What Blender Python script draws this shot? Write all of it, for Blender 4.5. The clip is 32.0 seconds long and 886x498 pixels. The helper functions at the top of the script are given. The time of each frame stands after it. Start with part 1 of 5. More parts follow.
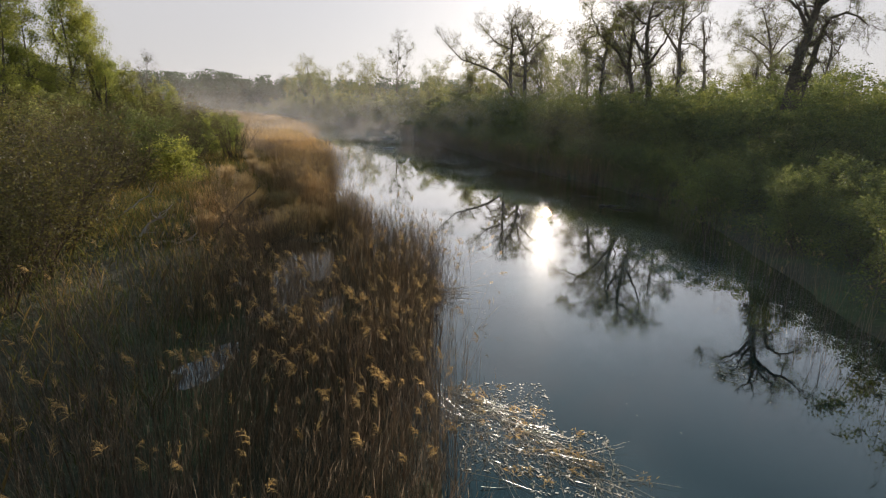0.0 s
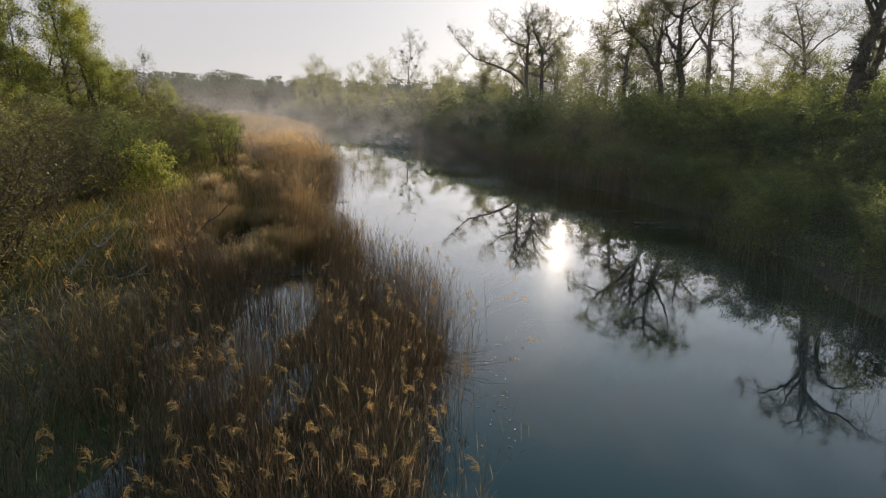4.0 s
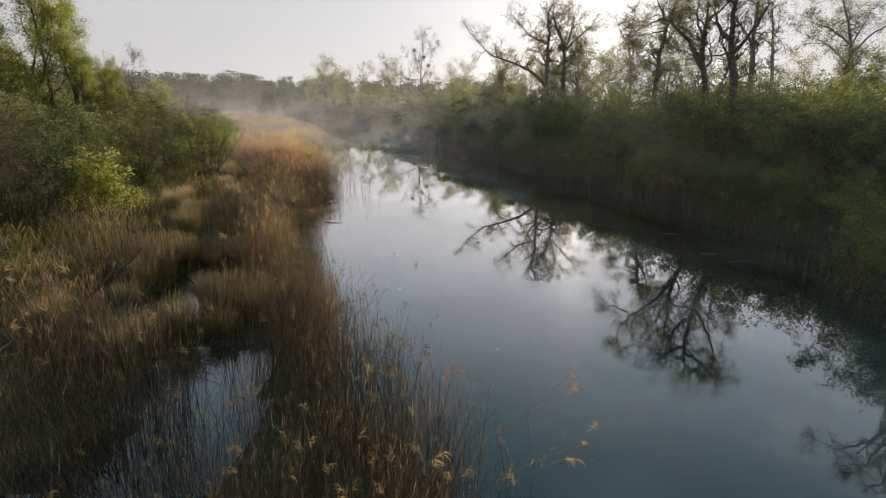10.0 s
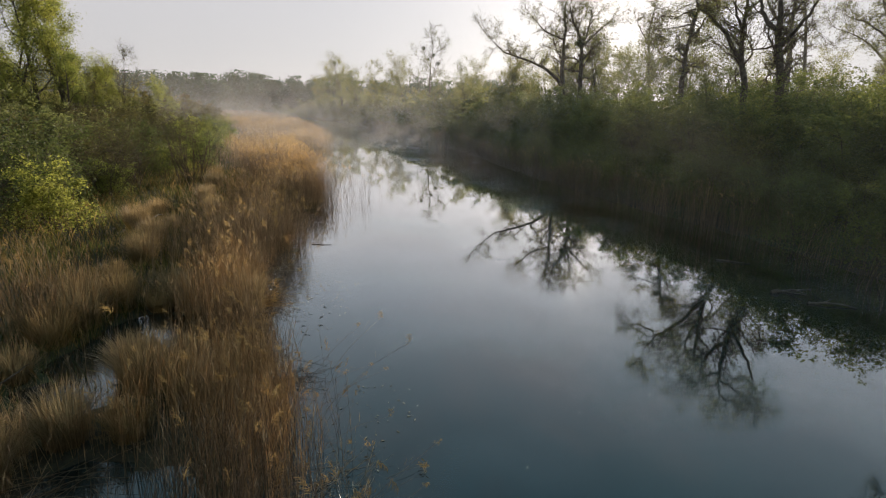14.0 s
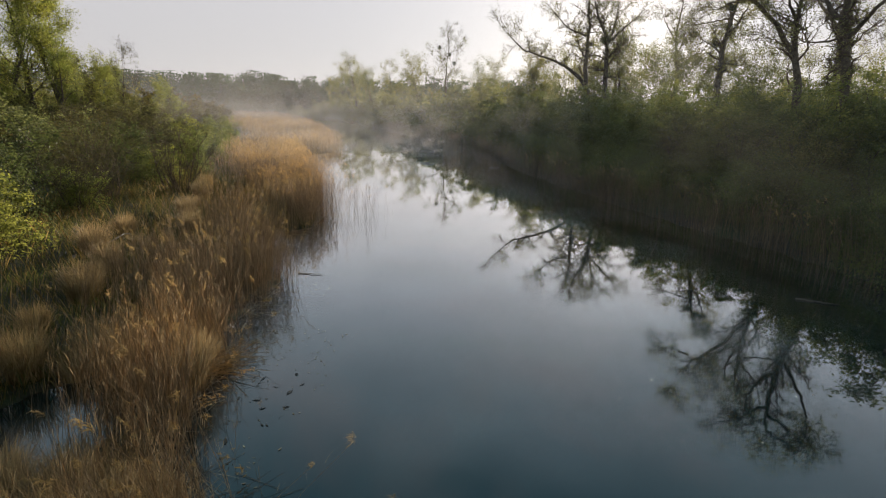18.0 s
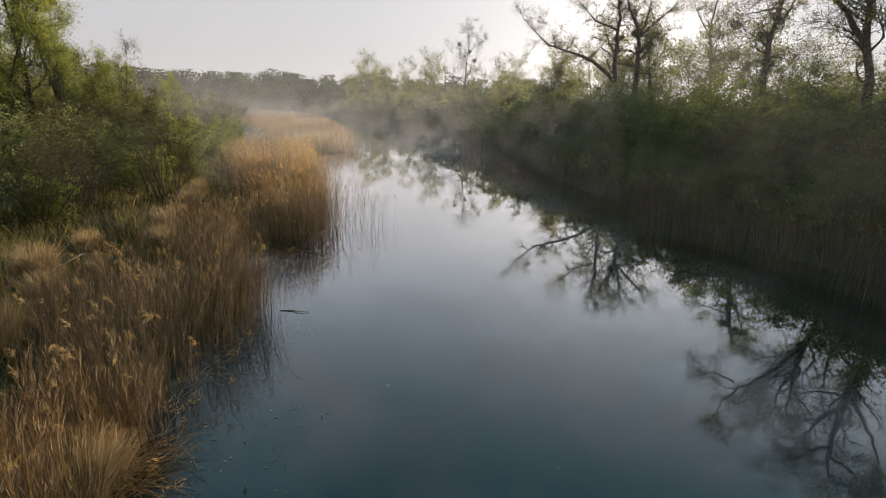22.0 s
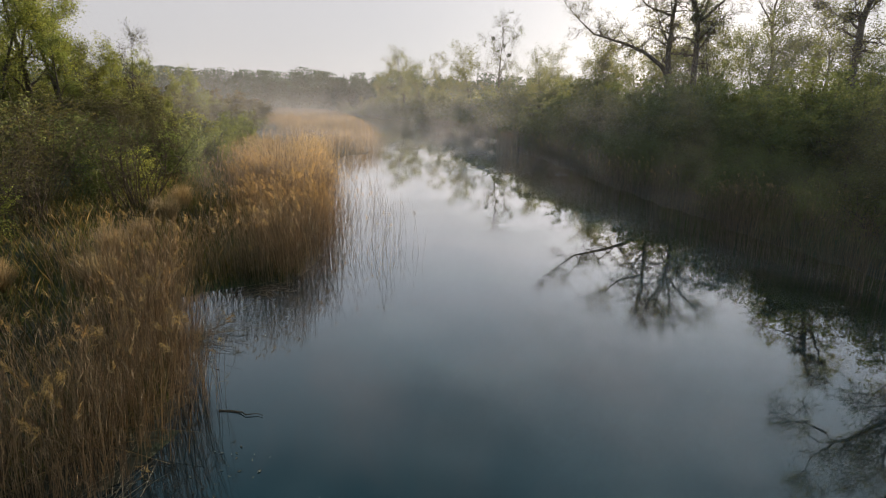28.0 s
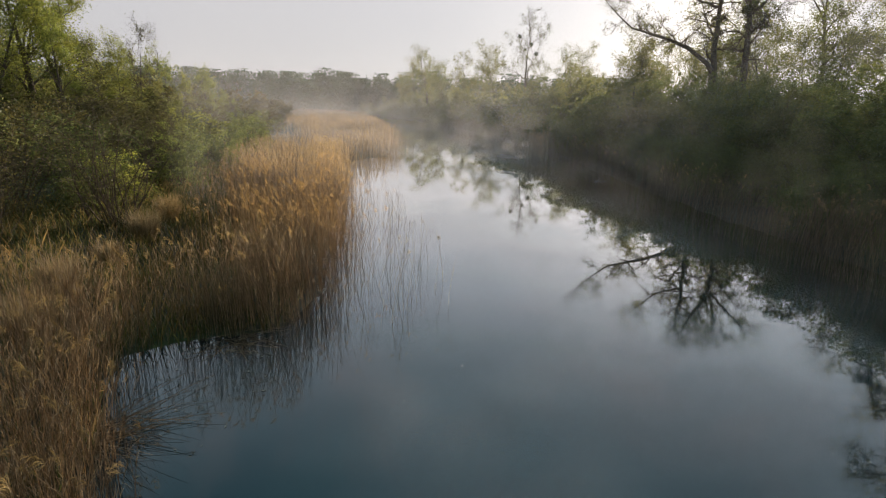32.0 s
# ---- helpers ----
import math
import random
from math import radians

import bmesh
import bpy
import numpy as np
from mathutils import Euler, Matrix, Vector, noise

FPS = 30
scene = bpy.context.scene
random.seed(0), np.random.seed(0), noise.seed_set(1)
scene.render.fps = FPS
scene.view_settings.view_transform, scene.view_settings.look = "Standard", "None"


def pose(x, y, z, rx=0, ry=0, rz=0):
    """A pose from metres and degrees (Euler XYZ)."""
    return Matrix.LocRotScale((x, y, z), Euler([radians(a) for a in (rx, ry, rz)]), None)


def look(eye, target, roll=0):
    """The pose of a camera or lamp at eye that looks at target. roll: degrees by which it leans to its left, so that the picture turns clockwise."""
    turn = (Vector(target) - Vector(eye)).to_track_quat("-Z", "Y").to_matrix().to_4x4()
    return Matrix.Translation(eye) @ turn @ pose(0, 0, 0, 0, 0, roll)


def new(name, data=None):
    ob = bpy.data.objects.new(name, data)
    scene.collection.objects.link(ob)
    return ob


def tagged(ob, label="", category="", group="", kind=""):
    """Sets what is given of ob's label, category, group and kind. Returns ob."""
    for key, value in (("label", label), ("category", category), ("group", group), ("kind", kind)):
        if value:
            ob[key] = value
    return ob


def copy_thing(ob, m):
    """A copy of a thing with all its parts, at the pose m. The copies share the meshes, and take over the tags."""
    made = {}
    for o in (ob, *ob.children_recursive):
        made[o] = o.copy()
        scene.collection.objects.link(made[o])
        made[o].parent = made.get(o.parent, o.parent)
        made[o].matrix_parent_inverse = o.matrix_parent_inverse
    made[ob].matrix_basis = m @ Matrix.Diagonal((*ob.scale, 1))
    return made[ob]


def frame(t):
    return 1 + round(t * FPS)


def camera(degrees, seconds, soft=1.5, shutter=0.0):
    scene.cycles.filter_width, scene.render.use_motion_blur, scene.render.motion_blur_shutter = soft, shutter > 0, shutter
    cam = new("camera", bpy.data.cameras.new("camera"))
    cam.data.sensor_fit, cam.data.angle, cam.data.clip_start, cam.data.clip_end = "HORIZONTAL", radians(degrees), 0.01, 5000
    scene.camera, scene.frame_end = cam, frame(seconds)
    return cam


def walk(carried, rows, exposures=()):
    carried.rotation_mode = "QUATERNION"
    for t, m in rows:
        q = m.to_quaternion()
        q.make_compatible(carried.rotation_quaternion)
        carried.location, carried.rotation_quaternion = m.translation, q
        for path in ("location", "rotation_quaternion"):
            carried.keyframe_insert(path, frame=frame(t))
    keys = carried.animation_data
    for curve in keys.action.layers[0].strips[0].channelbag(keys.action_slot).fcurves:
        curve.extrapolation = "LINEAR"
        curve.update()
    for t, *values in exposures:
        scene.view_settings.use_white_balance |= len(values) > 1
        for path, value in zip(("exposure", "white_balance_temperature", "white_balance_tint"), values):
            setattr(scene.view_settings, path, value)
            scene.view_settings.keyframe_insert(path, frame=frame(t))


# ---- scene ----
cam = camera(78.0, 32.0, soft=1.2)
METRES, EYE, TILT, LEAN, TURN = 36.0, 6.2, 0.0, 0.0, 0.0
ROWS = [
    (0.0, 0.0, 0.0, 0.0, 0.39, -14.76, -1.49),
    (0.5, -0.0, 0.0175, -0.0003, 0.54, -14.74, -1.49),
    (1.0, 0.0001, 0.0347, -0.0004, 0.69, -14.73, -1.5),
    (1.5, 0.0007, 0.0516, 0.0004, 0.86, -14.74, -1.51),
    (2.0, 0.0012, 0.0694, 0.0002, 1.01, -14.73, -1.5),
    (2.5, 0.002, 0.0866, 0.0008, 1.19, -14.73, -1.51),
    (3.0, 0.0021, 0.1038, 0.0009, 1.36, -14.72, -1.5),
    (3.5, 0.0025, 0.1206, 0.0008, 1.53, -14.7, -1.5),
    (5.5, 0.0013, 0.1827, -0.0014, 2.09, -14.56, -1.42),
    (6.0, 0.0017, 0.1983, -0.0017, 2.22, -14.53, -1.4),
    (6.5, 0.0022, 0.2136, -0.0019, 2.34, -14.52, -1.41),
    (7.0, 0.0024, 0.2288, -0.0021, 2.47, -14.52, -1.41),
    (7.5, 0.0019, 0.2443, -0.0021, 2.59, -14.51, -1.42),
    (8.0, 0.0009, 0.2595, -0.0023, 2.69, -14.53, -1.39),
    (8.5, -0.0001, 0.2747, -0.0023, 2.79, -14.54, -1.41),
    (9.0, -0.0013, 0.2904, -0.0024, 2.88, -14.56, -1.4),
    (9.5, -0.0022, 0.3061, -0.0022, 2.97, -14.59, -1.42),
    (10.0, -0.0031, 0.3222, -0.0021, 3.06, -14.61, -1.41),
    (10.5, -0.0046, 0.3382, -0.0019, 3.16, -14.64, -1.45),
    (11.0, -0.0059, 0.3547, -0.0021, 3.27, -14.65, -1.45),
    (11.5, -0.0068, 0.3713, -0.0021, 3.38, -14.67, -1.44),
    (12.0, -0.0076, 0.3879, -0.0021, 3.5, -14.68, -1.46),
    (12.5, -0.0087, 0.4047, -0.002, 3.61, -14.68, -1.44),
    (13.0, -0.009, 0.4211, -0.0015, 3.75, -14.69, -1.42),
    (13.5, -0.0087, 0.4378, -0.0012, 3.91, -14.69, -1.39),
    (14.0, -0.0079, 0.4545, -0.0007, 4.09, -14.7, -1.37),
    (14.5, -0.007, 0.4712, -0.0004, 4.28, -14.71, -1.36),
    (16.5, -0.0081, 0.5335, 0.001, 5.08, -14.71, -1.32),
    (17.0, -0.0097, 0.5486, 0.0007, 5.31, -14.68, -1.34),
    (17.5, -0.012, 0.5633, 0.0006, 5.53, -14.68, -1.38),
    (18.0, -0.0143, 0.5778, -0.0, 5.76, -14.67, -1.39),
    (18.5, -0.0162, 0.5926, -0.0005, 5.99, -14.67, -1.4),
    (19.0, -0.0177, 0.6076, -0.0006, 6.22, -14.69, -1.43),
    (19.5, -0.0187, 0.6222, -0.0007, 6.46, -14.71, -1.43),
    (20.0, -0.0197, 0.6369, -0.0012, 6.7, -14.72, -1.42),
    (20.5, -0.0215, 0.6518, -0.0015, 6.94, -14.75, -1.43),
    (21.0, -0.0231, 0.6666, -0.0018, 7.2, -14.77, -1.41),
    (21.5, -0.0248, 0.6818, -0.0025, 7.46, -14.79, -1.39),
    (22.0, -0.0262, 0.6966, -0.0028, 7.72, -14.81, -1.37),
    (22.5, -0.0279, 0.7116, -0.0037, 7.97, -14.83, -1.37),
    (23.0, -0.0299, 0.7263, -0.0045, 8.24, -14.85, -1.37),
    (23.5, -0.0321, 0.741, -0.0055, 8.5, -14.87, -1.37),
    (24.0, -0.0345, 0.7559, -0.0063, 8.76, -14.89, -1.36),
    (24.5, -0.0367, 0.7706, -0.0075, 9.03, -14.92, -1.34),
    (25.0, -0.0392, 0.7853, -0.0085, 9.29, -14.94, -1.33),
    (25.5, -0.0416, 0.8001, -0.0097, 9.55, -14.96, -1.31),
    (27.5, -0.0511, 0.8591, -0.0131, 10.66, -15.0, -1.23),
    (28.0, -0.0538, 0.8744, -0.0139, 10.93, -14.99, -1.21),
    (28.5, -0.057, 0.8891, -0.0146, 11.21, -14.97, -1.21),
    (29.0, -0.0601, 0.9037, -0.0153, 11.49, -14.96, -1.2),
    (29.5, -0.0639, 0.9182, -0.0159, 11.77, -14.95, -1.2),
    (30.0, -0.068, 0.9324, -0.0164, 12.07, -14.93, -1.21),
    (30.5, -0.0725, 0.9467, -0.017, 12.36, -14.92, -1.21),
    (31.0, -0.077, 0.9612, -0.0176, 12.66, -14.93, -1.21),
    (31.5, -0.0809, 0.9761, -0.0182, 12.95, -14.92, -1.21),
    (32.0, -0.0848, 0.9916, -0.0189, 13.25, -14.92, -1.21),
]
walk(cam, [(t, pose(0, 0, EYE, TILT, LEAN, TURN) @ pose(METRES * x, METRES * y, METRES * z, 90 + pitch, roll, yaw)) for t, x, y, z, yaw, pitch, roll in ROWS])

# ---- world, sun ----
SUN_AZ, SUN_EL = 10.8, 10.5
world = bpy.data.worlds.new("morning_sky")
scene.world = world
world.use_nodes = True
wn = world.node_tree.nodes
sky = wn.new("ShaderNodeTexSky")
sky.sky_type = "NISHITA"
sky.sun_disc = False
sky.sun_elevation = radians(SUN_EL)
sky.sun_rotation = radians(SUN_AZ)
sky.air_density, sky.dust_density, sky.ozone_density = 1.0, 1.2, 1.5
# high haze: pale near the horizon, blue-grey overhead
wl = world.node_tree.links
w_tc = wn.new("ShaderNodeTexCoord")
w_sep = wn.new("ShaderNodeSeparateXYZ")
w_ramp = wn.new("ShaderNodeValToRGB")
w_gain = wn.new("ShaderNodeVectorMath")
w_mix = wn.new("ShaderNodeMix")
for pos, col in ((0.18, (0.55, 0.54, 0.565)), (0.25, (0.62, 0.63, 0.675)), (0.33, (0.55, 0.615, 0.70)), (0.62, (0.105, 0.250, 0.325))):
    e = w_ramp.color_ramp.elements.new(pos)
    e.color = (*col, 1)
w_ramp.color_ramp.elements[0].color = (0.535, 0.52, 0.525, 1)
w_ramp.color_ramp.elements[-1].color = (0.21, 0.32, 0.40, 1)
w_gain.operation = "SCALE"
w_gain.inputs["Scale"].default_value = 6.05
w_mix.data_type = "RGBA"
w_mix.inputs[0].default_value = 0.945
wl.new(w_tc.outputs["Generated"], w_sep.inputs[0])
wl.new(w_sep.outputs["Z"], w_ramp.inputs[0])
# faint torn rosy cloud, clearing towards the horizon
w_noise = wn.new("ShaderNodeTexNoise")
w_noise.inputs["Scale"].default_value, w_noise.inputs["Detail"].default_value, w_noise.inputs["Distortion"].default_value = 4.5, 4.0, 0.4
w_cloud, w_high, w_cover, w_veil = wn.new("ShaderNodeMapRange"), wn.new("ShaderNodeMapRange"), wn.new("ShaderNodeMath"), wn.new("ShaderNodeMix")
w_cloud.inputs["From Min"].default_value, w_cloud.inputs["From Max"].default_value, w_cloud.inputs["To Max"].default_value = 0.48, 0.76, 0.42
w_high.inputs["From Min"].default_value, w_high.inputs["From Max"].default_value = 0.18, 0.42
w_cover.operation = "MULTIPLY"
w_veil.data_type = "RGBA"
w_veil.inputs[7].default_value = (0.62, 0.55, 0.57, 1)
wl.new(w_tc.outputs["Generated"], w_noise.inputs["Vector"])
wl.new(w_noise.outputs["Fac"], w_cloud.inputs["Value"])
wl.new(w_sep.outputs["Z"], w_high.inputs["Value"])
wl.new(w_cloud.outputs[0], w_cover.inputs[0])
wl.new(w_high.outputs[0], w_cover.inputs[1])
wl.new(w_cover.outputs[0], w_veil.inputs[0])
wl.new(w_ramp.outputs[0], w_veil.inputs[6])
wl.new(w_veil.outputs[2], w_gain.inputs[0])
w_pale = wn.new("ShaderNodeHueSaturation")
w_pale.inputs["Saturation"].default_value = 0.35
wl.new(sky.outputs[0], w_pale.inputs["Color"])
wl.new(w_pale.outputs[0], w_mix.inputs[6])
wl.new(w_gain.outputs[0], w_mix.inputs[7])
# hazy brightness round the low sun
SUN_WAY = (math.sin(radians(SUN_AZ)) * math.cos(radians(SUN_EL)), math.cos(radians(SUN_AZ)) * math.cos(radians(SUN_EL)), math.sin(radians(SUN_EL)))
w_unit, w_dot, w_clear = wn.new("ShaderNodeVectorMath"), wn.new("ShaderNodeVectorMath"), wn.new("ShaderNodeMath")
w_unit.operation, w_dot.operation, w_clear.operation = "NORMALIZE", "DOT_PRODUCT", "MAXIMUM"
w_dot.inputs[1].default_value = SUN_WAY
w_clear.inputs[1].default_value = 0.0
wl.new(w_tc.outputs["Generated"], w_unit.inputs[0])
wl.new(w_unit.outputs[0], w_dot.inputs[0])
wl.new(w_dot.outputs["Value"], w_clear.inputs[0])
w_sum = w_mix.outputs[2]
for tight, glare in ((8.0, (0.56, 0.60, 0.63)), (45.0, (0.62, 0.50, 0.44)), (420.0, (2.4, 2.0, 1.7))):
    w_pow, w_tint, w_add = wn.new("ShaderNodeMath"), wn.new("ShaderNodeVectorMath"), wn.new("ShaderNodeVectorMath")
    w_pow.operation, w_tint.operation, w_add.operation = "POWER", "SCALE", "ADD"
    w_pow.inputs[1].default_value = tight
    w_tint.inputs[0].default_value = glare
    wl.new(w_clear.outputs[0], w_pow.inputs[0])
    wl.new(w_pow.outputs[0], w_tint.inputs["Scale"])
    wl.new(w_sum, w_add.inputs[0])
    wl.new(w_tint.outputs[0], w_add.inputs[1])
    w_sum = w_add.outputs[0]
wl.new(w_sum, wn["Background"].inputs[0])
wn["Background"].inputs[1].default_value = 0.12
scene.view_settings.exposure = 0.60

sun_data = bpy.data.lights.new("sun", "SUN")
sun_data.energy, sun_data.angle, sun_data.color = 5.0, radians(0.6), (1.0, 0.87, 0.73)
sun = new("sun", sun_data)
sun.matrix_world = look(Vector(SUN_WAY) * 200, (0, 0, 0))


# ---- materials ----
def material(name):
    m = bpy.data.materials.new(name)
    m.use_nodes = True
    m.node_tree.nodes.clear()
    return m, m.node_tree.nodes, m.node_tree.links


def ramp(n, l, source, stops):
    r = n.new("ShaderNodeValToRGB")
    while len(r.color_ramp.elements) < len(stops):
        r.color_ramp.elements.new(0.5)
    for e, (p, c) in zip(r.color_ramp.elements, stops):
        e.position, e.color = p, (*c, 1) if len(c) == 3 else c
    l.new(source, r.inputs[0])
    return r.outputs[0]


def noise_tex(n, l, scale, detail=3.0, coord="Object", rough=0.6):
    tc = n.new("ShaderNodeTexCoord")
    t = n.new("ShaderNodeTexNoise")
    t.inputs["Scale"].default_value, t.inputs["Detail"].default_value, t.inputs["Roughness"].default_value = scale, detail, rough
    l.new(tc.outputs[coord], t.inputs["Vector"])
    return t.outputs["Fac"]


def mix_col(n, l, a, b, fac, mode="MIX"):
    m = n.new("ShaderNodeMix")
    m.data_type, m.blend_type = "RGBA", mode
    for s, v in ((0, fac), (6, a), (7, b)):
        if isinstance(v, (int, float)):
            m.inputs[s].default_value = v
        elif isinstance(v, tuple):
            m.inputs[s].default_value = (*v, 1)
        else:
            l.new(v, m.inputs[s])
    return m.outputs[2]


def plant_material(name, dark, light, glow=0.45, rough=0.6, patch=0.35, tip=None):
    """Leaf or straw: an island-by-island colour, larger patches, and light that shines through."""
    m, n, l = material(name)
    geo = n.new("ShaderNodeNewGeometry")
    c = ramp(n, l, geo.outputs["Random Per Island"], [(0.0, dark), (1.0, light)])
    big = ramp(n, l, noise_tex(n, l, patch, 3.0), [(0.3, (0.55, 0.55, 0.56)), (0.7, (1.32, 1.26, 1.08))])
    c = mix_col(n, l, c, big, 1.0, "MULTIPLY")
    oi = n.new("ShaderNodeObjectInfo")
    tint = ramp(n, l, oi.outputs["Random"], [(0.0, (0.8, 0.86, 0.85)), (0.5, (1, 1, 1)), (1.0, (1.2, 1.1, 0.85))])
    c = mix_col(n, l, c, tint, 0.8, "MULTIPLY")
    p = n.new("ShaderNodeBsdfPrincipled")
    p.inputs["Roughness"].default_value = rough
    p.inputs["Specular IOR Level"].default_value = 0.25
    l.new(c, p.inputs["Base Color"])
    t = n.new("ShaderNodeBsdfTranslucent")
    l.new(c, t.inputs["Color"])
    mx = n.new("ShaderNodeMixShader")
    mx.inputs[0].default_value = glow
    l.new(p.outputs[0], mx.inputs[1])
    l.new(t.outputs[0], mx.inputs[2])
    out = n.new("ShaderNodeOutputMaterial")
    l.new(mx.outputs[0], out.inputs["Surface"])
    return m


def bark_material(name, dark, light, scale=3.0):
    m, n, l = material(name)
    f = noise_tex(n, l, scale, 5.0)
    c = ramp(n, l, f, [(0.3, dark), (0.7, light)])
    p = n.new("ShaderNodeBsdfPrincipled")
    p.inputs["Roughness"].default_value = 0.9
    p.inputs["Specular IOR Level"].default_value = 0.08
    p.inputs["Specular IOR Level"].default_value = 0.15
    l.new(c, p.inputs["Base Color"])
    b = n.new("ShaderNodeBump")
    b.inputs["Strength"].default_value, b.inputs["Distance"].default_value = 0.6, 0.05
    l.new(noise_tex(n, l, scale * 4, 4.0), b.inputs["Height"])
    l.new(b.outputs[0], p.inputs["Normal"])
    out = n.new("ShaderNodeOutputMaterial")
    l.new(p.outputs[0], out.inputs["Surface"])
    return m


def water_material():
    m, n, l = material("still_river_water")
    d = n.new("ShaderNodeBsdfDiffuse")
    murk = ramp(n, l, noise_tex(n, l, 0.12, 4.0), [(0.3, (0.007, 0.018, 0.020)), (0.7, (0.011, 0.026, 0.028))])
    l.new(murk, d.inputs["Color"])
    g = n.new("ShaderNodeBsdfGlossy")
    g.inputs["Roughness"].default_value = 0.001
    b = n.new("ShaderNodeBump")
    b.inputs["Strength"].default_value, b.inputs["Distance"].default_value = 0.0015, 0.008
    l.new(noise_tex(n, l, 1.3, 2.0), b.inputs["Height"])
    l.new(b.outputs[0], g.inputs["Normal"])
    film = n.new("ShaderNodeBsdfGlossy")
    film.inputs["Roughness"].default_value = 0.22
    both = n.new("ShaderNodeMixShader")
    both.inputs[0].default_value = 0.009
    l.new(g.outputs[0], both.inputs[1])
    l.new(film.outputs[0], both.inputs[2])
    fr = n.new("ShaderNodeFresnel")
    fr.inputs["IOR"].default_value = 1.33
    pw = n.new("ShaderNodeMath")
    pw.operation = "POWER"
    pw.inputs[1].default_value = 0.85
    gain = n.new("ShaderNodeMath")
    gain.operation, gain.use_clamp = "MULTIPLY", True
    gain.inputs[1].default_value = 2.3
    l.new(fr.outputs[0], pw.inputs[0])
    l.new(pw.outputs[0], gain.inputs[0])
    mx = n.new("ShaderNodeMixShader")
    l.new(gain.outputs[0], mx.inputs[0])
    l.new(d.outputs[0], mx.inputs[1])
    l.new(both.outputs[0], mx.inputs[2])
    out = n.new("ShaderNodeOutputMaterial")
    l.new(mx.outputs[0], out.inputs["Surface"])
    return m


def ground_material():
    m, n, l = material("marsh_ground")
    f = noise_tex(n, l, 0.25, 6.0)
    c = ramp(n, l, f, [(0.3, (0.022, 0.018, 0.010)), (0.5, (0.050, 0.042, 0.018)), (0.62, (0.045, 0.065, 0.016)), (0.8, (0.075, 0.085, 0.025))])
    fine = ramp(n, l, noise_tex(n, l, 7.0, 5.0), [(0.3, (0.55, 0.55, 0.55)), (0.7, (1.3, 1.3, 1.3))])
    c = mix_col(n, l, c, fine, 1.0, "MULTIPLY")
    p = n.new("ShaderNodeBsdfPrincipled")
    p.inputs["Roughness"].default_value = 0.9
    l.new(c, p.inputs["Base Color"])
    b = n.new("ShaderNodeBump")
    b.inputs["Strength"].default_value, b.inputs["Distance"].default_value = 0.8, 0.15
    l.new(noise_tex(n, l, 4.0, 5.0), b.inputs["Height"])
    l.new(b.outputs[0], p.inputs["Normal"])
    out = n.new("ShaderNodeOutputMaterial")
    l.new(p.outputs[0], out.inputs["Surface"])
    return m


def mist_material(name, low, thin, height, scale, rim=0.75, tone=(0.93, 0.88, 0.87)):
    """Light-scattering sheet of painted haze, thick near the water, torn into wisps, thin above."""
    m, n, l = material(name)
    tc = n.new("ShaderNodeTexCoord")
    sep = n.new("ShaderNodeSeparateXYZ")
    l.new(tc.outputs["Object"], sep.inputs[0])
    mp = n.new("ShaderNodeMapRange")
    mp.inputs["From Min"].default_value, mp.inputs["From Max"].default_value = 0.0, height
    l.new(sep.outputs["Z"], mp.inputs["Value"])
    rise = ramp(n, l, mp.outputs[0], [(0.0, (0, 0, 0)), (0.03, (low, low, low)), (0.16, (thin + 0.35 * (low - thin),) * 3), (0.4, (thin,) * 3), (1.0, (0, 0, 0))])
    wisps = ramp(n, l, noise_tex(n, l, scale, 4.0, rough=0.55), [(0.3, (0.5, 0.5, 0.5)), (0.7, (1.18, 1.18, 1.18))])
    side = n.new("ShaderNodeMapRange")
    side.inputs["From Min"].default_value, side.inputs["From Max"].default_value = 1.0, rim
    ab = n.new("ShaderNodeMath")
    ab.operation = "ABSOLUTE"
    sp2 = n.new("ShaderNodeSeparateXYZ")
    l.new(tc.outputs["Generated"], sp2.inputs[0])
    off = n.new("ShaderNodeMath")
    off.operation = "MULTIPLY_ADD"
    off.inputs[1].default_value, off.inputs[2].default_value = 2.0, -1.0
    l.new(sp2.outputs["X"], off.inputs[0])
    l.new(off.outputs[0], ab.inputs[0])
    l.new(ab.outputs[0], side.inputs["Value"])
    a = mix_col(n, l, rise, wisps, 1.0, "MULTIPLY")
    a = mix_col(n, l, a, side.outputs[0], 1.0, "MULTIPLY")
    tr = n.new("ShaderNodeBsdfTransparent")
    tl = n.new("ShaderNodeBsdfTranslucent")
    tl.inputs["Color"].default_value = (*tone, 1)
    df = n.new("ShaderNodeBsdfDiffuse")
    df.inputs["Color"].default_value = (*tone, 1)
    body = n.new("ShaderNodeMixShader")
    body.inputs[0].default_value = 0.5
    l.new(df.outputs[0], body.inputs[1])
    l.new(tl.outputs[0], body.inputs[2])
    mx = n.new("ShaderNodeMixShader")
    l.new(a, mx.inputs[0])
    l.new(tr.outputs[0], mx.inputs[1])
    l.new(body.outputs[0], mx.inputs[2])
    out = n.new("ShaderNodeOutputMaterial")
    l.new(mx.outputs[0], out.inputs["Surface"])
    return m


